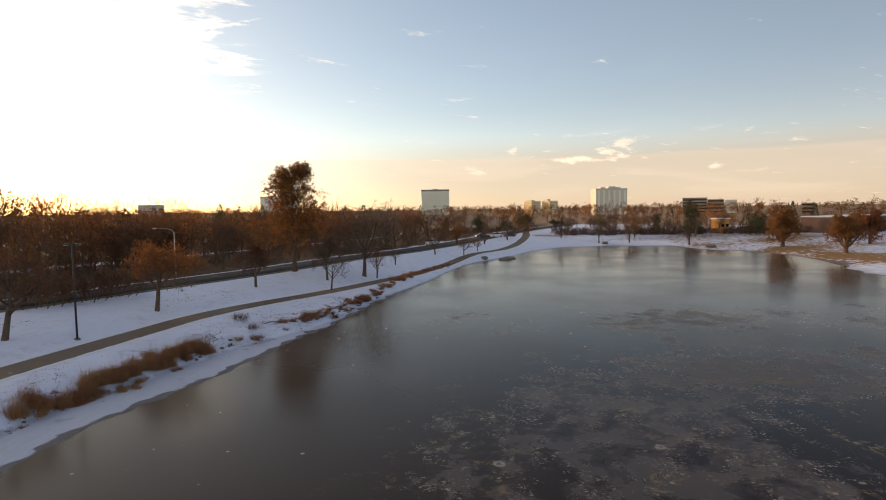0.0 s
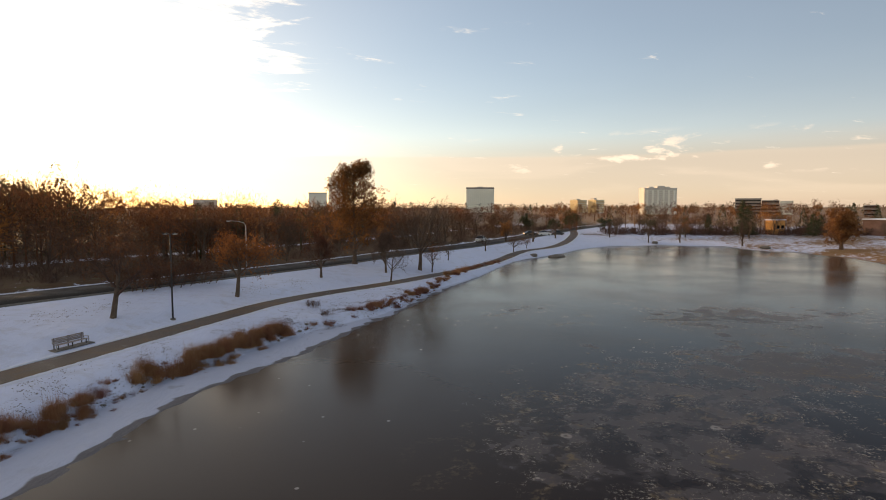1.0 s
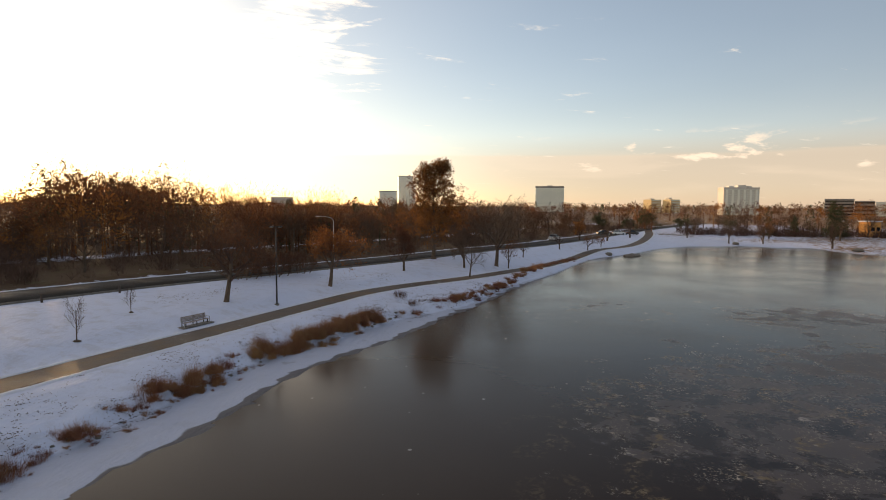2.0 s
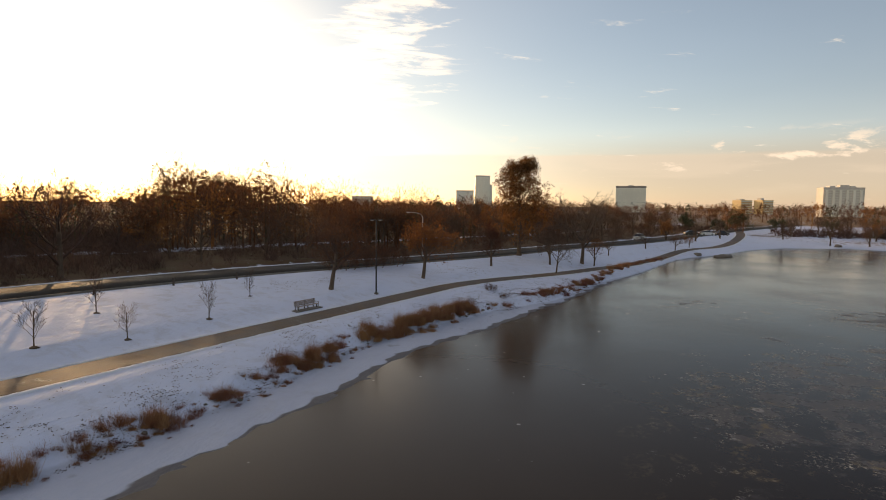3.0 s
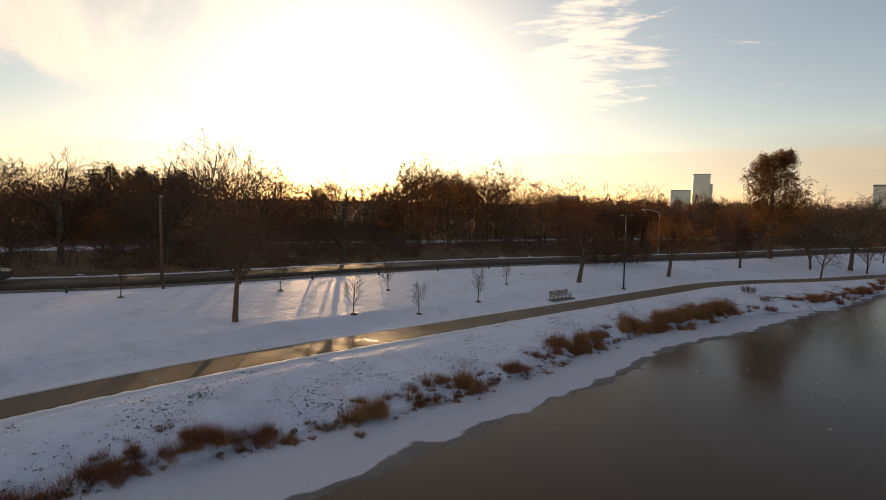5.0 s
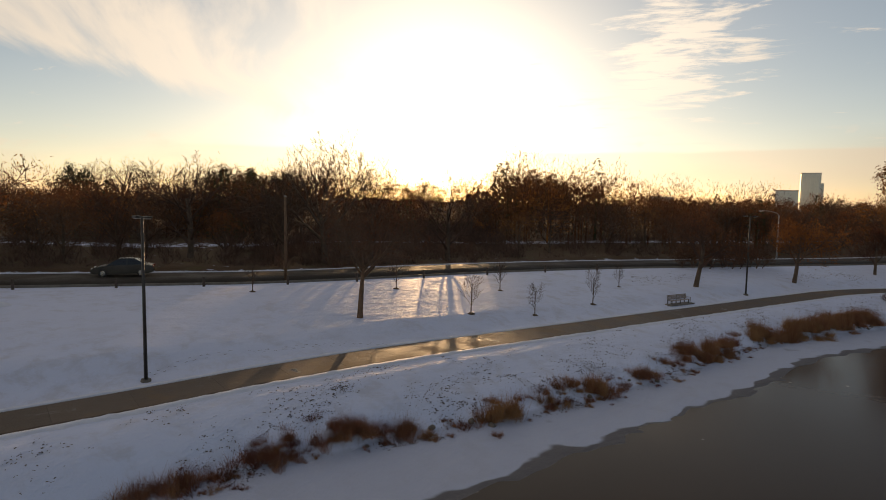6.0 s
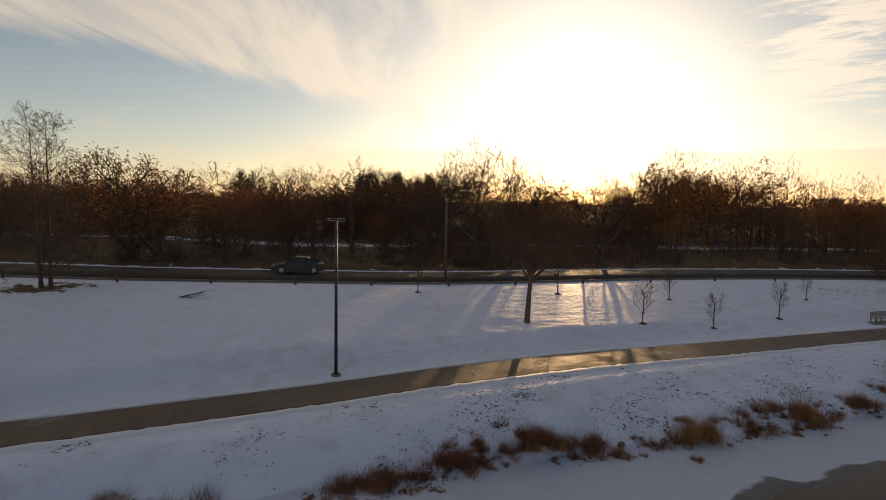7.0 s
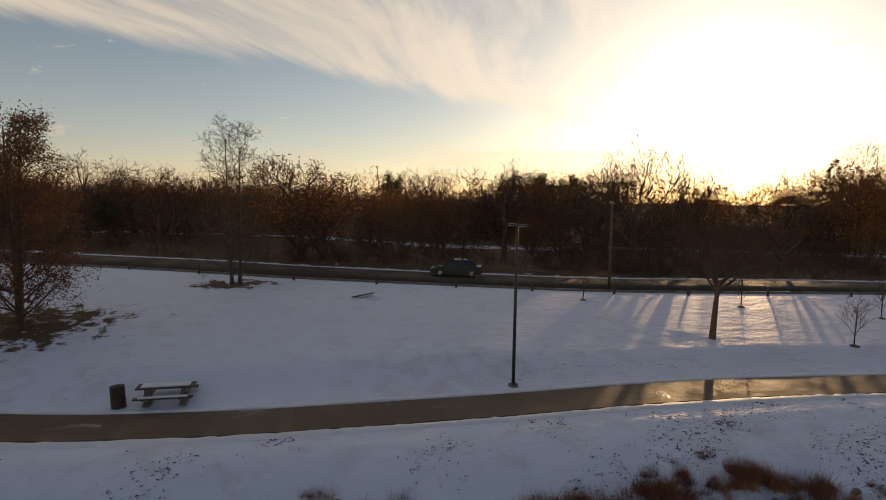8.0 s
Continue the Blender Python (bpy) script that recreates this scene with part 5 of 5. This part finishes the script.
def litter_drum(x, y):
    root = thing("litter_drum", spot(x, y))
    b = cone(0.285, 0.285, 0.88, (0, 0, 0.0), 28)
    part("barrel", b, M["drum"], root, smooth=False)
    for z in (0.0, 0.29, 0.58, 0.86):
        part("hoop", cone(0.298, 0.298, 0.03, (0, 0, z), 28, bevel=0.008), M["drum"], root)
    part("liner", cone(0.262, 0.25, 0.02, (0, 0, 0.885), 28), M["rubber"], root, "black bin liner")
    root.matrix_basis = root.matrix_basis @ pose(0, 0, 0, 3, -3, 0)
    return tagged(root, "rusty dark steel litter drum beside the picnic table", "litter bin")


litter_drum(-40.35, -23.8)

BOLLARDS = [(-69.4, -27.8), (-66.0, -22.1), (-61.7, -14.8), (-59.0, -8.6), (-56.4, -2.8), (-53.9, 2.6), (-51.5, 8.4), (-49.8, 14), (-48.2, 20.3), (-46.4, 27), (-44.6, 34), (-42.4, 40.4)]
post = None
for x, y in BOLLARDS:
    if post is None:
        post = thing("road_post", spot(x, y))
        part("shaft", cone(0.10, 0.095, 0.85, (0, 0, -0.1), 10, bevel=0.015), M["dark_plank"], post)
        tagged(post, "short dark timber post at the road's edge", "post", "posts along the road")
    else:
        copy_thing(post, pose(*spot(x, y), 0, 0, 37 * x))


def rock(name, seed, x, y, sx, sy, sz, label, sink=0.3):
    b = bmesh.new()
    bmesh.ops.create_icosphere(b, subdivisions=3, radius=1.0)
    for v in b.verts:
        v.co *= 1 + 0.28 * noise.noise(v.co * 1.3 + Vector((seed, 0, 0))) + 0.1 * noise.noise(v.co * 4)
        v.co = Vector((v.co.x * sx, v.co.y * sy, max(v.co.z, -0.5) * sz))
    ob = part(name, b, M["stone"], m=pose(x, y, max(ground_z(x, y), 0.0) + sz * (0.5 - sink), 0, 0, seed * 40), smooth=True)
    return tagged(ob, label, "rock")


rock("shore_rock", 1, 15.5, 130.5, 2.6, 1.1, 0.5, "flat dark rock in the ice by the shore")
rock("shore_rock", 2, 10.2, 128.5, 1.2, 0.8, 0.5, "small dark rock by the shore")
rock("shore_rock", 3, 50, 174.5, 1.1, 0.7, 0.5, "dark boulder on the far shore")
rock("shore_rock", 4, 72.5, 154, 1.3, 0.8, 0.55, "brown boulder on the far shore")
board = thing("fallen_board", (-53.0, -11.0, ground_z(-53.0, -11.0)), 60)
part("plank", box(1.7, 0.5, 0.06, (0, 0, 0.16), 0.01, turn=Matrix.Rotation(radians(-13), 4, "Y")), M["dark_plank"], board)
part("snow_mound", cone(0.8, 0.25, 0.22, (0.7, 0.1, -0.06), 14, bevel=0.05), M["snow"], board, "low heap of snow", True)
tagged(board, "dark board lying tilted on a heap of snow", "board")


# ---- vehicles ----
def car(name, at, turn, paint, label, tall=1.0):
    """A saloon car: shaped body, glazed cabin, wheels, lamps. It points along its own +x."""
    root = thing(name, at, turn)
    L, W = 4.6, 1.78
    low = [(-2.3, 0.35), (-2.3, 0.62), (-2.22, 0.88), (-1.5, 0.97), (-0.9, 0.98), (0.75, 0.95), (1.7, 0.84), (2.2, 0.68), (2.3, 0.5), (2.27, 0.32), (1.9, 0.24), (-1.95, 0.24)]

    def hull(profile, half, inset, b):
        rings = []
        for y, k in ((-half, inset), (-half * 0.97, 0.0), (half * 0.97, 0.0), (half, inset)):
            zc = sum(z for _, z in profile) / len(profile)
            rings.append([b.verts.new((x * (1 - k * 0.15), y, zc + (z - zc) * (1 - k))) for x, z in profile])
        n = len(profile)
        for r, s in zip(rings, rings[1:]):
            for i in range(n):
                b.faces.new((r[i], r[(i + 1) % n], s[(i + 1) % n], s[i]))
        b.faces.new(rings[0][::-1]), b.faces.new(rings[-1])
        bmesh.ops.recalc_face_normals(b, faces=b.faces[:])
        return b

    b = hull(low, W / 2, 0.10, bmesh.new())
    for v in b.verts:
        v.co.z *= tall
    body = part("body", b, M[paint], root)
    cabin = [(-1.75, 0.95), (-1.05, 1.38), (-0.7, 1.44), (0.1, 1.44), (0.45, 1.37), (1.15, 0.93)]
    b = bmesh.new()
    n = len(cabin)
    rings = [[b.verts.new((x, y * (1 - 0.22 * (z - 0.93) / 0.5), z * tall)) for x, z in cabin] for y in (-0.82, 0.82)]
    for i in range(n - 1):
        b.faces.new((rings[0][i], rings[0][i + 1], rings[1][i + 1], rings[1][i]))
    b.faces.new(rings[0]), b.faces.new(rings[1][::-1])
    bmesh.ops.recalc_face_normals(b, faces=b.faces[:])
    part("windows", b, M["glass"], root, "dark car glass")
    part("roof", box(1.15, 1.26, 0.05, (-0.3, 0, 1.445 * tall), 0.02), M[paint], root)
    for x in (-0.35,):
        for y in (-0.74, 0.74):
            part("pillar", box(0.07, 0.05, 0.5, (x, y, 1.19 * tall), 0.01, turn=Matrix.Rotation(-0.22 * (1 if y > 0 else -1) * -1, 4, "X")), M[paint], root)
    for x in (-1.38, 1.42):
        for y in (-0.80, 0.80):
            q = Matrix.Rotation(math.pi / 2, 4, "X")
            wheel = part("wheel", cone(0.32, 0.32, 0.2, (x, y + 0.1, 0.32), 22, turn=q, bevel=0.03), M["rubber"], root)
            part("rim", cone(0.2, 0.2, 0.03, (x, y + (0.125 if y > 0 else -0.095), 0.32), 16, turn=q), M["chrome"], wheel)
    for y in (-0.66, 0.66):
        part("headlight", box(0.12, 0.32, 0.13, (2.2, y, 0.66 * tall), 0.03), M["lens"], root)
        part("tail_light", box(0.06, 0.3, 0.13, (-2.29, y, 0.8 * tall), 0.02), M["tail"], root)
        part("wing_mirror", box(0.1, 0.16, 0.1, (0.72, y * 1.42, 1.0 * tall), 0.02), M[paint], root)
    part("bumper", box(0.14, 1.6, 0.2, (2.24, 0, 0.42), 0.05), M[paint], root)
    part("bumper", box(0.14, 1.6, 0.2, (-2.25, 0, 0.45), 0.05), M[paint], root)
    return tagged(root, label, "car")


def on_road(y, lane):
    """Spot and heading on the road at about that y; lane: metres in from the park side."""
    k = min(range(1, len(road_line) - 1), key=lambda i: abs(road_line[i].y - y))
    p, d = road_line[k], (road_line[k + 1] - road_line[k - 1]).normalized()
    c = p + Vector((-d.y, d.x, 0)).normalized() * lane
    return (c.x, c.y, p.z + 0.035), math.degrees(math.atan2(d.y, d.x))


at, head = on_road(-3, 5.4)
car("saloon_car", at, head + 180, "paint", "dark bronze saloon car driving on the road")
at, head = on_road(145, 6.0)
car("pale_car", at, head, "paint_white", "pale silver car far along the road", 1.1)
for i, (x, y) in enumerate(((14, 186), (18.5, 188), (23, 190))):
    car("parked_car", spot(x, y), 20 + 5 * i, "paint_white" if i % 2 else "paint", "parked car at the far end of the lake", 1.05)


# ---- buildings on the skyline ----
def bearing(az, dist):
    return (-math.sin(radians(az)) * dist, math.cos(radians(az)) * dist)


def tower(name, az, dist, width, height, mat, label, depth=None, bays=0, band=None, top=None, floors=0, face=0.0):
    """A block with its storeys, bays and roof, turned towards the lake."""
    x, y = bearing(az, dist)
    root = thing(name, (x, y, 1.0), az + face)
    depth = depth or width * 0.45
    part("wall", box(width, depth, height, (0, 0, height / 2), 0.2), M[mat], root)
    if band:
        part("parapet", box(width * 1.01, depth * 1.01, band[0], (0, 0, height + band[0] / 2), 0.15), M[band[1]], root)
    for k in range(bays):
        u = (k + 0.5) / bays - 0.5
        part("pier", box(width / bays * 0.34, 0.9, height * 0.96, (u * width, -depth / 2 - 0.4, height * 0.48), 0.1), M["facade_white"], root)
    for k in range(floors):
        part("window_band", box(width * 0.96, 0.3, height / floors * 0.42, (0, -depth / 2 - 0.08, height * (k + 0.55) / floors), 0.02), M["glass" if mat == "facade_dark" else "glazing"], root)
    for (tx, tw, th) in top or ():
        part("penthouse", box(tw, depth * 0.5, th, (tx, 0, height + th / 2 + (band[0] if band else 0)), 0.15), M["facade_dark" if mat == "facade_dark" else "facade_pale"], root)
    return tagged(root, label, "building")


tower("glass_office_tower", 0.36, 900, 42, 36.5, "facade_white", "pale glass office block with a dark parapet", band=(2.6, "facade_dark"), top=((0, 8, 1.2),), bays=14)
tower("apartment_tower", -16.1, 700, 36.5, 29, "facade_pale", "tall apartment tower with pale vertical bays", bays=6, band=(1.5, "facade_pale"), top=((-9, 5, 1.5), (2, 8, 2.4), (10, 4, 1.5)), floors=12, face=22)
tower("tan_block", -9.0, 900, 17, 19.5, "facade_tan", "sunlit tan slab block", floors=6, top=((-3, 7, 1.6),), face=38, depth=18)
tower("tan_block", -10.65, 880, 15, 19.5, "facade_tan", "sunlit tan slab block with a stair tower", floors=6, top=((-5, 4, 2.5),), face=38, depth=18)
tower("dark_office_block", -23.5, 800, 28, 18.5, "facade_dark", "long dark office block", floors=5, band=(1, "facade_dark"))
tower("dark_office_block", -25.2, 780, 18, 17.0, "facade_dark", "lower dark office block", floors=4)
tower("pale_block", -26.4, 760, 13, 16, "facade_pale", "pale brick office block", floors=5)
tower("slim_tower", 14.3, 1000, 25, 57, "facade_white", "slim stepped glass tower on the skyline", bays=5, band=(2.0, "facade_pale"), face=8)
tower("slim_tower_wing", 13.55, 1004, 8, 44, "facade_white", "lower wing of the slim glass tower", bays=2)
tower("low_office", 16.0, 950, 28, 31, "facade_white", "low grey office block behind the woods", band=(1.5, "facade_dark"))
tower("low_office", 26.0, 900, 32, 21, "facade_pale", "low pale block over the woods", floors=4)
tower("low_office", -32.2, 700, 11, 11, "facade_dark", "small dark block beyond the park", floors=3)


def house(name, x, y, turn, w, d, h, mat, label, flat=True):
    root = thing(name, (x, y, ground_z(x, y) - 0.1), turn)
    part("wall", box(w, d, h, (0, 0, h / 2), 0.03), M[mat], root)
    if flat:
        part("roof", box(w + 0.6, d + 0.6, 0.35, (0, 0, h + 0.17), 0.05), M["roof_snow"], root, "snow covered flat roof")
    else:
        b = bmesh.new()
        pts = [(-w / 2 - 0.4, -d / 2 - 0.4, h), (w / 2 + 0.4, -d / 2 - 0.4, h), (w / 2 + 0.4, d / 2 + 0.4, h), (-w / 2 - 0.4, d / 2 + 0.4, h), (-w / 2 - 0.4, 0, h + d * 0.28), (w / 2 + 0.4, 0, h + d * 0.28)]
        v = [b.verts.new(p) for p in pts]
        for f in ((0, 1, 5, 4), (2, 3, 4, 5), (0, 4, 3), (1, 2, 5), (3, 2, 1, 0)):
            b.faces.new([v[i] for i in f])
        part("roof", b, M["roof_snow"], root, "snow covered pitched roof")
    k = max(2, int(w / 4))
    for i in range(k):
        u = (i + 0.5) / k - 0.5
        win = part("window", box(1.5, 0.1, 1.2, (u * w, -d / 2 - 0.03, h * 0.55), 0.01), M["glass"], root)
        part("sill", box(1.7, 0.16, 0.08, (u * w, -d / 2 - 0.06, h * 0.55 - 0.66), 0.01), M["facade_pale"], win)
    return tagged(root, label, "house")


house("orange_building", 103.5, 214, 26, 4.6, 4, 5.2, "facade_orange", "low orange rendered building beyond the trees")
house("brick_building", 152, 216, 32, 42, 12, 5.5, "brick_far", "long low brown brick building with a snowy roof")

# belt of trees behind the far shore and at the end of the lake
rnd = random.Random(55)
belt = []
while len(belt) < 46:
    x, y = rnd.uniform(-8, 190), rnd.uniform(196, 300)
    if y < 196 + max(0, (x - 60) * 0.1) or (22 < x < 44 and y < 240) or (x < 34 and y < 215) or any((x - a) ** 2 + (y - b) ** 2 < 16 for a, b in belt):
        continue
    belt.append((x, y))
belt += [(118, 176), (128, 160), (126, 190), (140, 172), (152, 190), (106, 184), (135, 140), (150, 158)]
for x, y in belt:
    k = rnd.choices(range(7), (10, 4, 0, 3, 8, 1, 0))[0]
    s = rnd.uniform(0.7, 1.05)
    copy_thing(KINDS[k], pose(*spot(x, y), 0, 0, rnd.uniform(0, 360)) @ Matrix.Diagonal((s, s, s, 1)))


def shrub(x, y, seed, scale, label):
    root = thing("roadside_shrub", spot(x, y), 0, scale)
    rr = random.Random(seed)
    store, tips = [], []
    spec = dict(taper=0.45, n=(5, 4, 3), first=(0.2, 0.2, 0.2), angle=(38, 40, 40), ratio=(0.6, 0.6, 0.6), wander=(0.12, 0.16, 0.2, 0.2), rise=(0.02, 0.05, 0.04, 0.02), thin=0.012)
    for i in range(10):
        a = i * 2.4
        q = 0.22 * math.sqrt(i)
        grow(rr, Vector((math.cos(a) * q * 2.2, math.sin(a) * q * 2.2, -0.1)), Vector((math.cos(a) * q, math.sin(a) * q, 1)).normalized(), rr.uniform(1.5, 2.3), 0.05, 0, spec, store, tips)
    piece("crown", mesh_of("crown", *stems(store, (0, 1, 2, 3), (5, 4, 3, 3, 3), 2), M["twig"]), root)
    piece("foliage", mesh_of("foliage", *blades(rr, tips, 2, 0.07, 0.2), M["leaf_brown"]), root)
    return tagged(root, label, "shrub")


shrub(-37.2, 53.2, 3, 1.15, "dense dark leafless shrub beside the road")
shrub(-35.2, 57.0, 4, 1.2, "dense dark leafless shrub beside the road")
shrub(-33.4, 60.4, 5, 0.9, "dense dark leafless shrub beside the road")
shrub(-18.6, 53.5, 6, 0.28, "small twiggy shrub on the lake bank")
shrub(-16.6, 50.8, 7, 0.2, "small twiggy shrub on the lake bank")


# stones and roots on the face of the bank
rnd = random.Random(64)
stone = rock("bank_stone", 9, -26.0, 4.0, 0.20, 0.14, 0.13, "small dark stone on the snowy bank", 0.2)
stone["group"] = "stones on the bank"
for _ in range(110):
    p = rnd.choice(bank_line[14:110])
    x, y = p.x + rnd.gauss(0.7, 0.45), p.y + rnd.uniform(-0.6, 0.6)
    z = ground_z(x, y)
    if z < 0.06 or z > 0.7:
        continue
    s = rnd.uniform(0.35, 1.1)
    copy_thing(stone, pose(x, y, z + 0.02, rnd.uniform(-12, 12), 0, rnd.uniform(0, 360)) @ Matrix.Diagonal((s, s * rnd.uniform(0.7, 1.3), s, 1)))


def footprints():
    """Lines of trodden prints on the lawn, past counting: flat dark patches for shade and bared grass."""
    rnd = random.Random(3)
    V, F = [], []
    for line, gap in (([(-38.4, -6.4), (-38.9, -4.4), (-38.8, -2.6), (-38.3, -0.8), (-37.6, 2.4), (-36.4, 4.8), (-35.6, 6.2)], 0.26), ([(-29.5, 3.0), (-27.2, 11), (-26.4, 17.4), (-26.0, 22), (-24.8, 27.9), (-23.6, 33), (-21.6, 41)], 0.6)):
        pts = smooth_line([(x, y, 0) for x, y in line], gap)
        for i, p in enumerate(pts[:-1]):
            d = (pts[i + 1] - p).normalized()
            if rnd.random() < 0.12:
                continue
            side = Vector((d.y, -d.x, 0)) * (0.12 if i % 2 else -0.12)
            c = p + side + Vector((rnd.gauss(0, 0.04), rnd.gauss(0, 0.04), 0))
            z = ground_z(c.x, c.y)
            k = len(V)
            for q in range(8):
                f = q * math.pi / 4
                o = d * math.cos(f) * 0.11 * rnd.uniform(0.4, 1.4) + Vector((d.y, -d.x, 0)) * math.sin(f) * 0.030 * rnd.uniform(0.5, 1.3)
                V.append(Vector((c.x + o.x, c.y + o.y, z + 0.012)))
            V.append(Vector((c.x, c.y, z + 0.018)))
            F += [(k + q, k + (q + 1) % 8, k + 8) for q in range(8)]
    tagged(new("footprints", mesh_of("footprints", V, F, M["bark"])), "lines of trodden footprints, dark patches for their shade and bared grass", "footprints", kind="stuff")


footprints()


def arm_light(x, y, turn):
    root = thing("road_light", spot(x, y), turn)
    part("pole", cone(0.11, 0.07, 6.4, (0, 0, -0.1), 12), M["grey_steel"], root, smooth=True)
    V, F = [], []
    tube(V, F, [Vector((0, 0, 6.2)), Vector((0.3, 0, 6.65)), Vector((1.2, 0, 6.9)), Vector((2.2, 0, 6.95))], [0.05, 0.045, 0.04, 0.04], 8)
    piece("arm", mesh_of("arm", V, F, M["grey_steel"], True), root)
    head = part("lamp_head", box(0.6, 0.24, 0.13, (2.4, 0, 6.93), 0.04), M["grey_steel"], root)
    part("diffuser", box(0.34, 0.16, 0.05, (2.42, 0, 6.85), 0.015), M["lens"], head, "pale glass lens")
    return tagged(root, "grey steel road light with a long curved arm", "street light")


arm_light(-35.5, 77.8, 215)


def power_line():
    spots_at = [bearing(a, d) for a, d in ((11, 250), (7.2, 265), (3.4, 285), (-0.6, 310), (-5.0, 340))]
    tops = []
    for x, y in spots_at:
        pole = thing("utility_pole", (x, y, -1.0), 70)
        part("shaft", cone(0.16, 0.11, 14.5, (0, 0, 0), 8), M["bark"], pole)
        part("crossarm", box(2.2, 0.12, 0.14, (0, 0, 13.9), 0.01), M["bark"], pole)
        for k in (-0.95, 0.95):
            part("insulator", cone(0.06, 0.05, 0.22, (k, 0, 13.97), 8), M["lens"], pole)
        tagged(pole, "timber utility pole beyond the woods", "utility pole", "utility poles")
        tops.append(Vector((x, y, 13.1)))
    for off in (-0.9, 0.9):
        V, F = [], []
        for a, b in zip(tops, tops[1:]):
            tube(V, F, [a.lerp(b, u) + Vector((off * 0.34, off * 0.94, -4 * 0.7 * u * (1 - u))) for u in (0, 0.2, 0.4, 0.6, 0.8, 1.0)], [0.02] * 6, 3)
        tagged(new("power_cable", mesh_of("power_cable", V, F, M["rubber"])), "thin dark power cable between utility poles", "cable")


power_line()


def hedgerow():
    """Hedges, scrub and garden shrubs behind the far shore, past counting."""
    rnd = random.Random(19)
    V, F = [], []
    for _ in range(900):
        x = rnd.uniform(-6, 215)
        y = 203 + 0.02 * x + abs(rnd.gauss(0, 14)) if x > 40 else 222 + abs(rnd.gauss(0, 12))
        if 24 < x < 42 and y < 236:
            continue
        z = 1.3
        h, w = rnd.uniform(1.0, 4.2), rnd.uniform(0.9, 2.4)
        for _ in range(46):
            a, r, u = rnd.uniform(0, 6.28), w * math.sqrt(rnd.random()), rnd.random()
            b = Vector((x + math.cos(a) * r * 0.7, y + math.sin(a) * r * 0.7, z + h * u * 0.7 - 0.2))
            e = Vector((math.cos(a) * 0.6, math.sin(a) * 0.6, 1.0)) * h * rnd.uniform(0.15, 0.35)
            s = Vector((rnd.uniform(-1, 1), rnd.uniform(-1, 1), 0)) * 0.13
            k = len(V)
            V += [b - s, b + s, b + e]
            F.append((k, k + 1, k + 2))
    tagged(new("hedgerow", mesh_of("hedgerow", V, F, M["leaf_dark"])), "dark winter hedges and scrub behind the far shore", "hedge", kind="stuff")


hedgerow()
rnd = random.Random(23)
small = conifer("conifer", 301, spot(70, 208), 6.5, 2.3)
tagged(small, "dark green conifer on the far shore", "conifer")
for x, y, s in ((16, 232, 1.0), (80, 214, 1.1), (112, 207, 0.9), (118, 212, 1.1), (160, 204, 1.2), (3, 222, 1.0)):
    copy_thing(small, pose(*spot(x, y), 0, 0, rnd.uniform(0, 360)) @ Matrix.Diagonal((s, s, s, 1)))
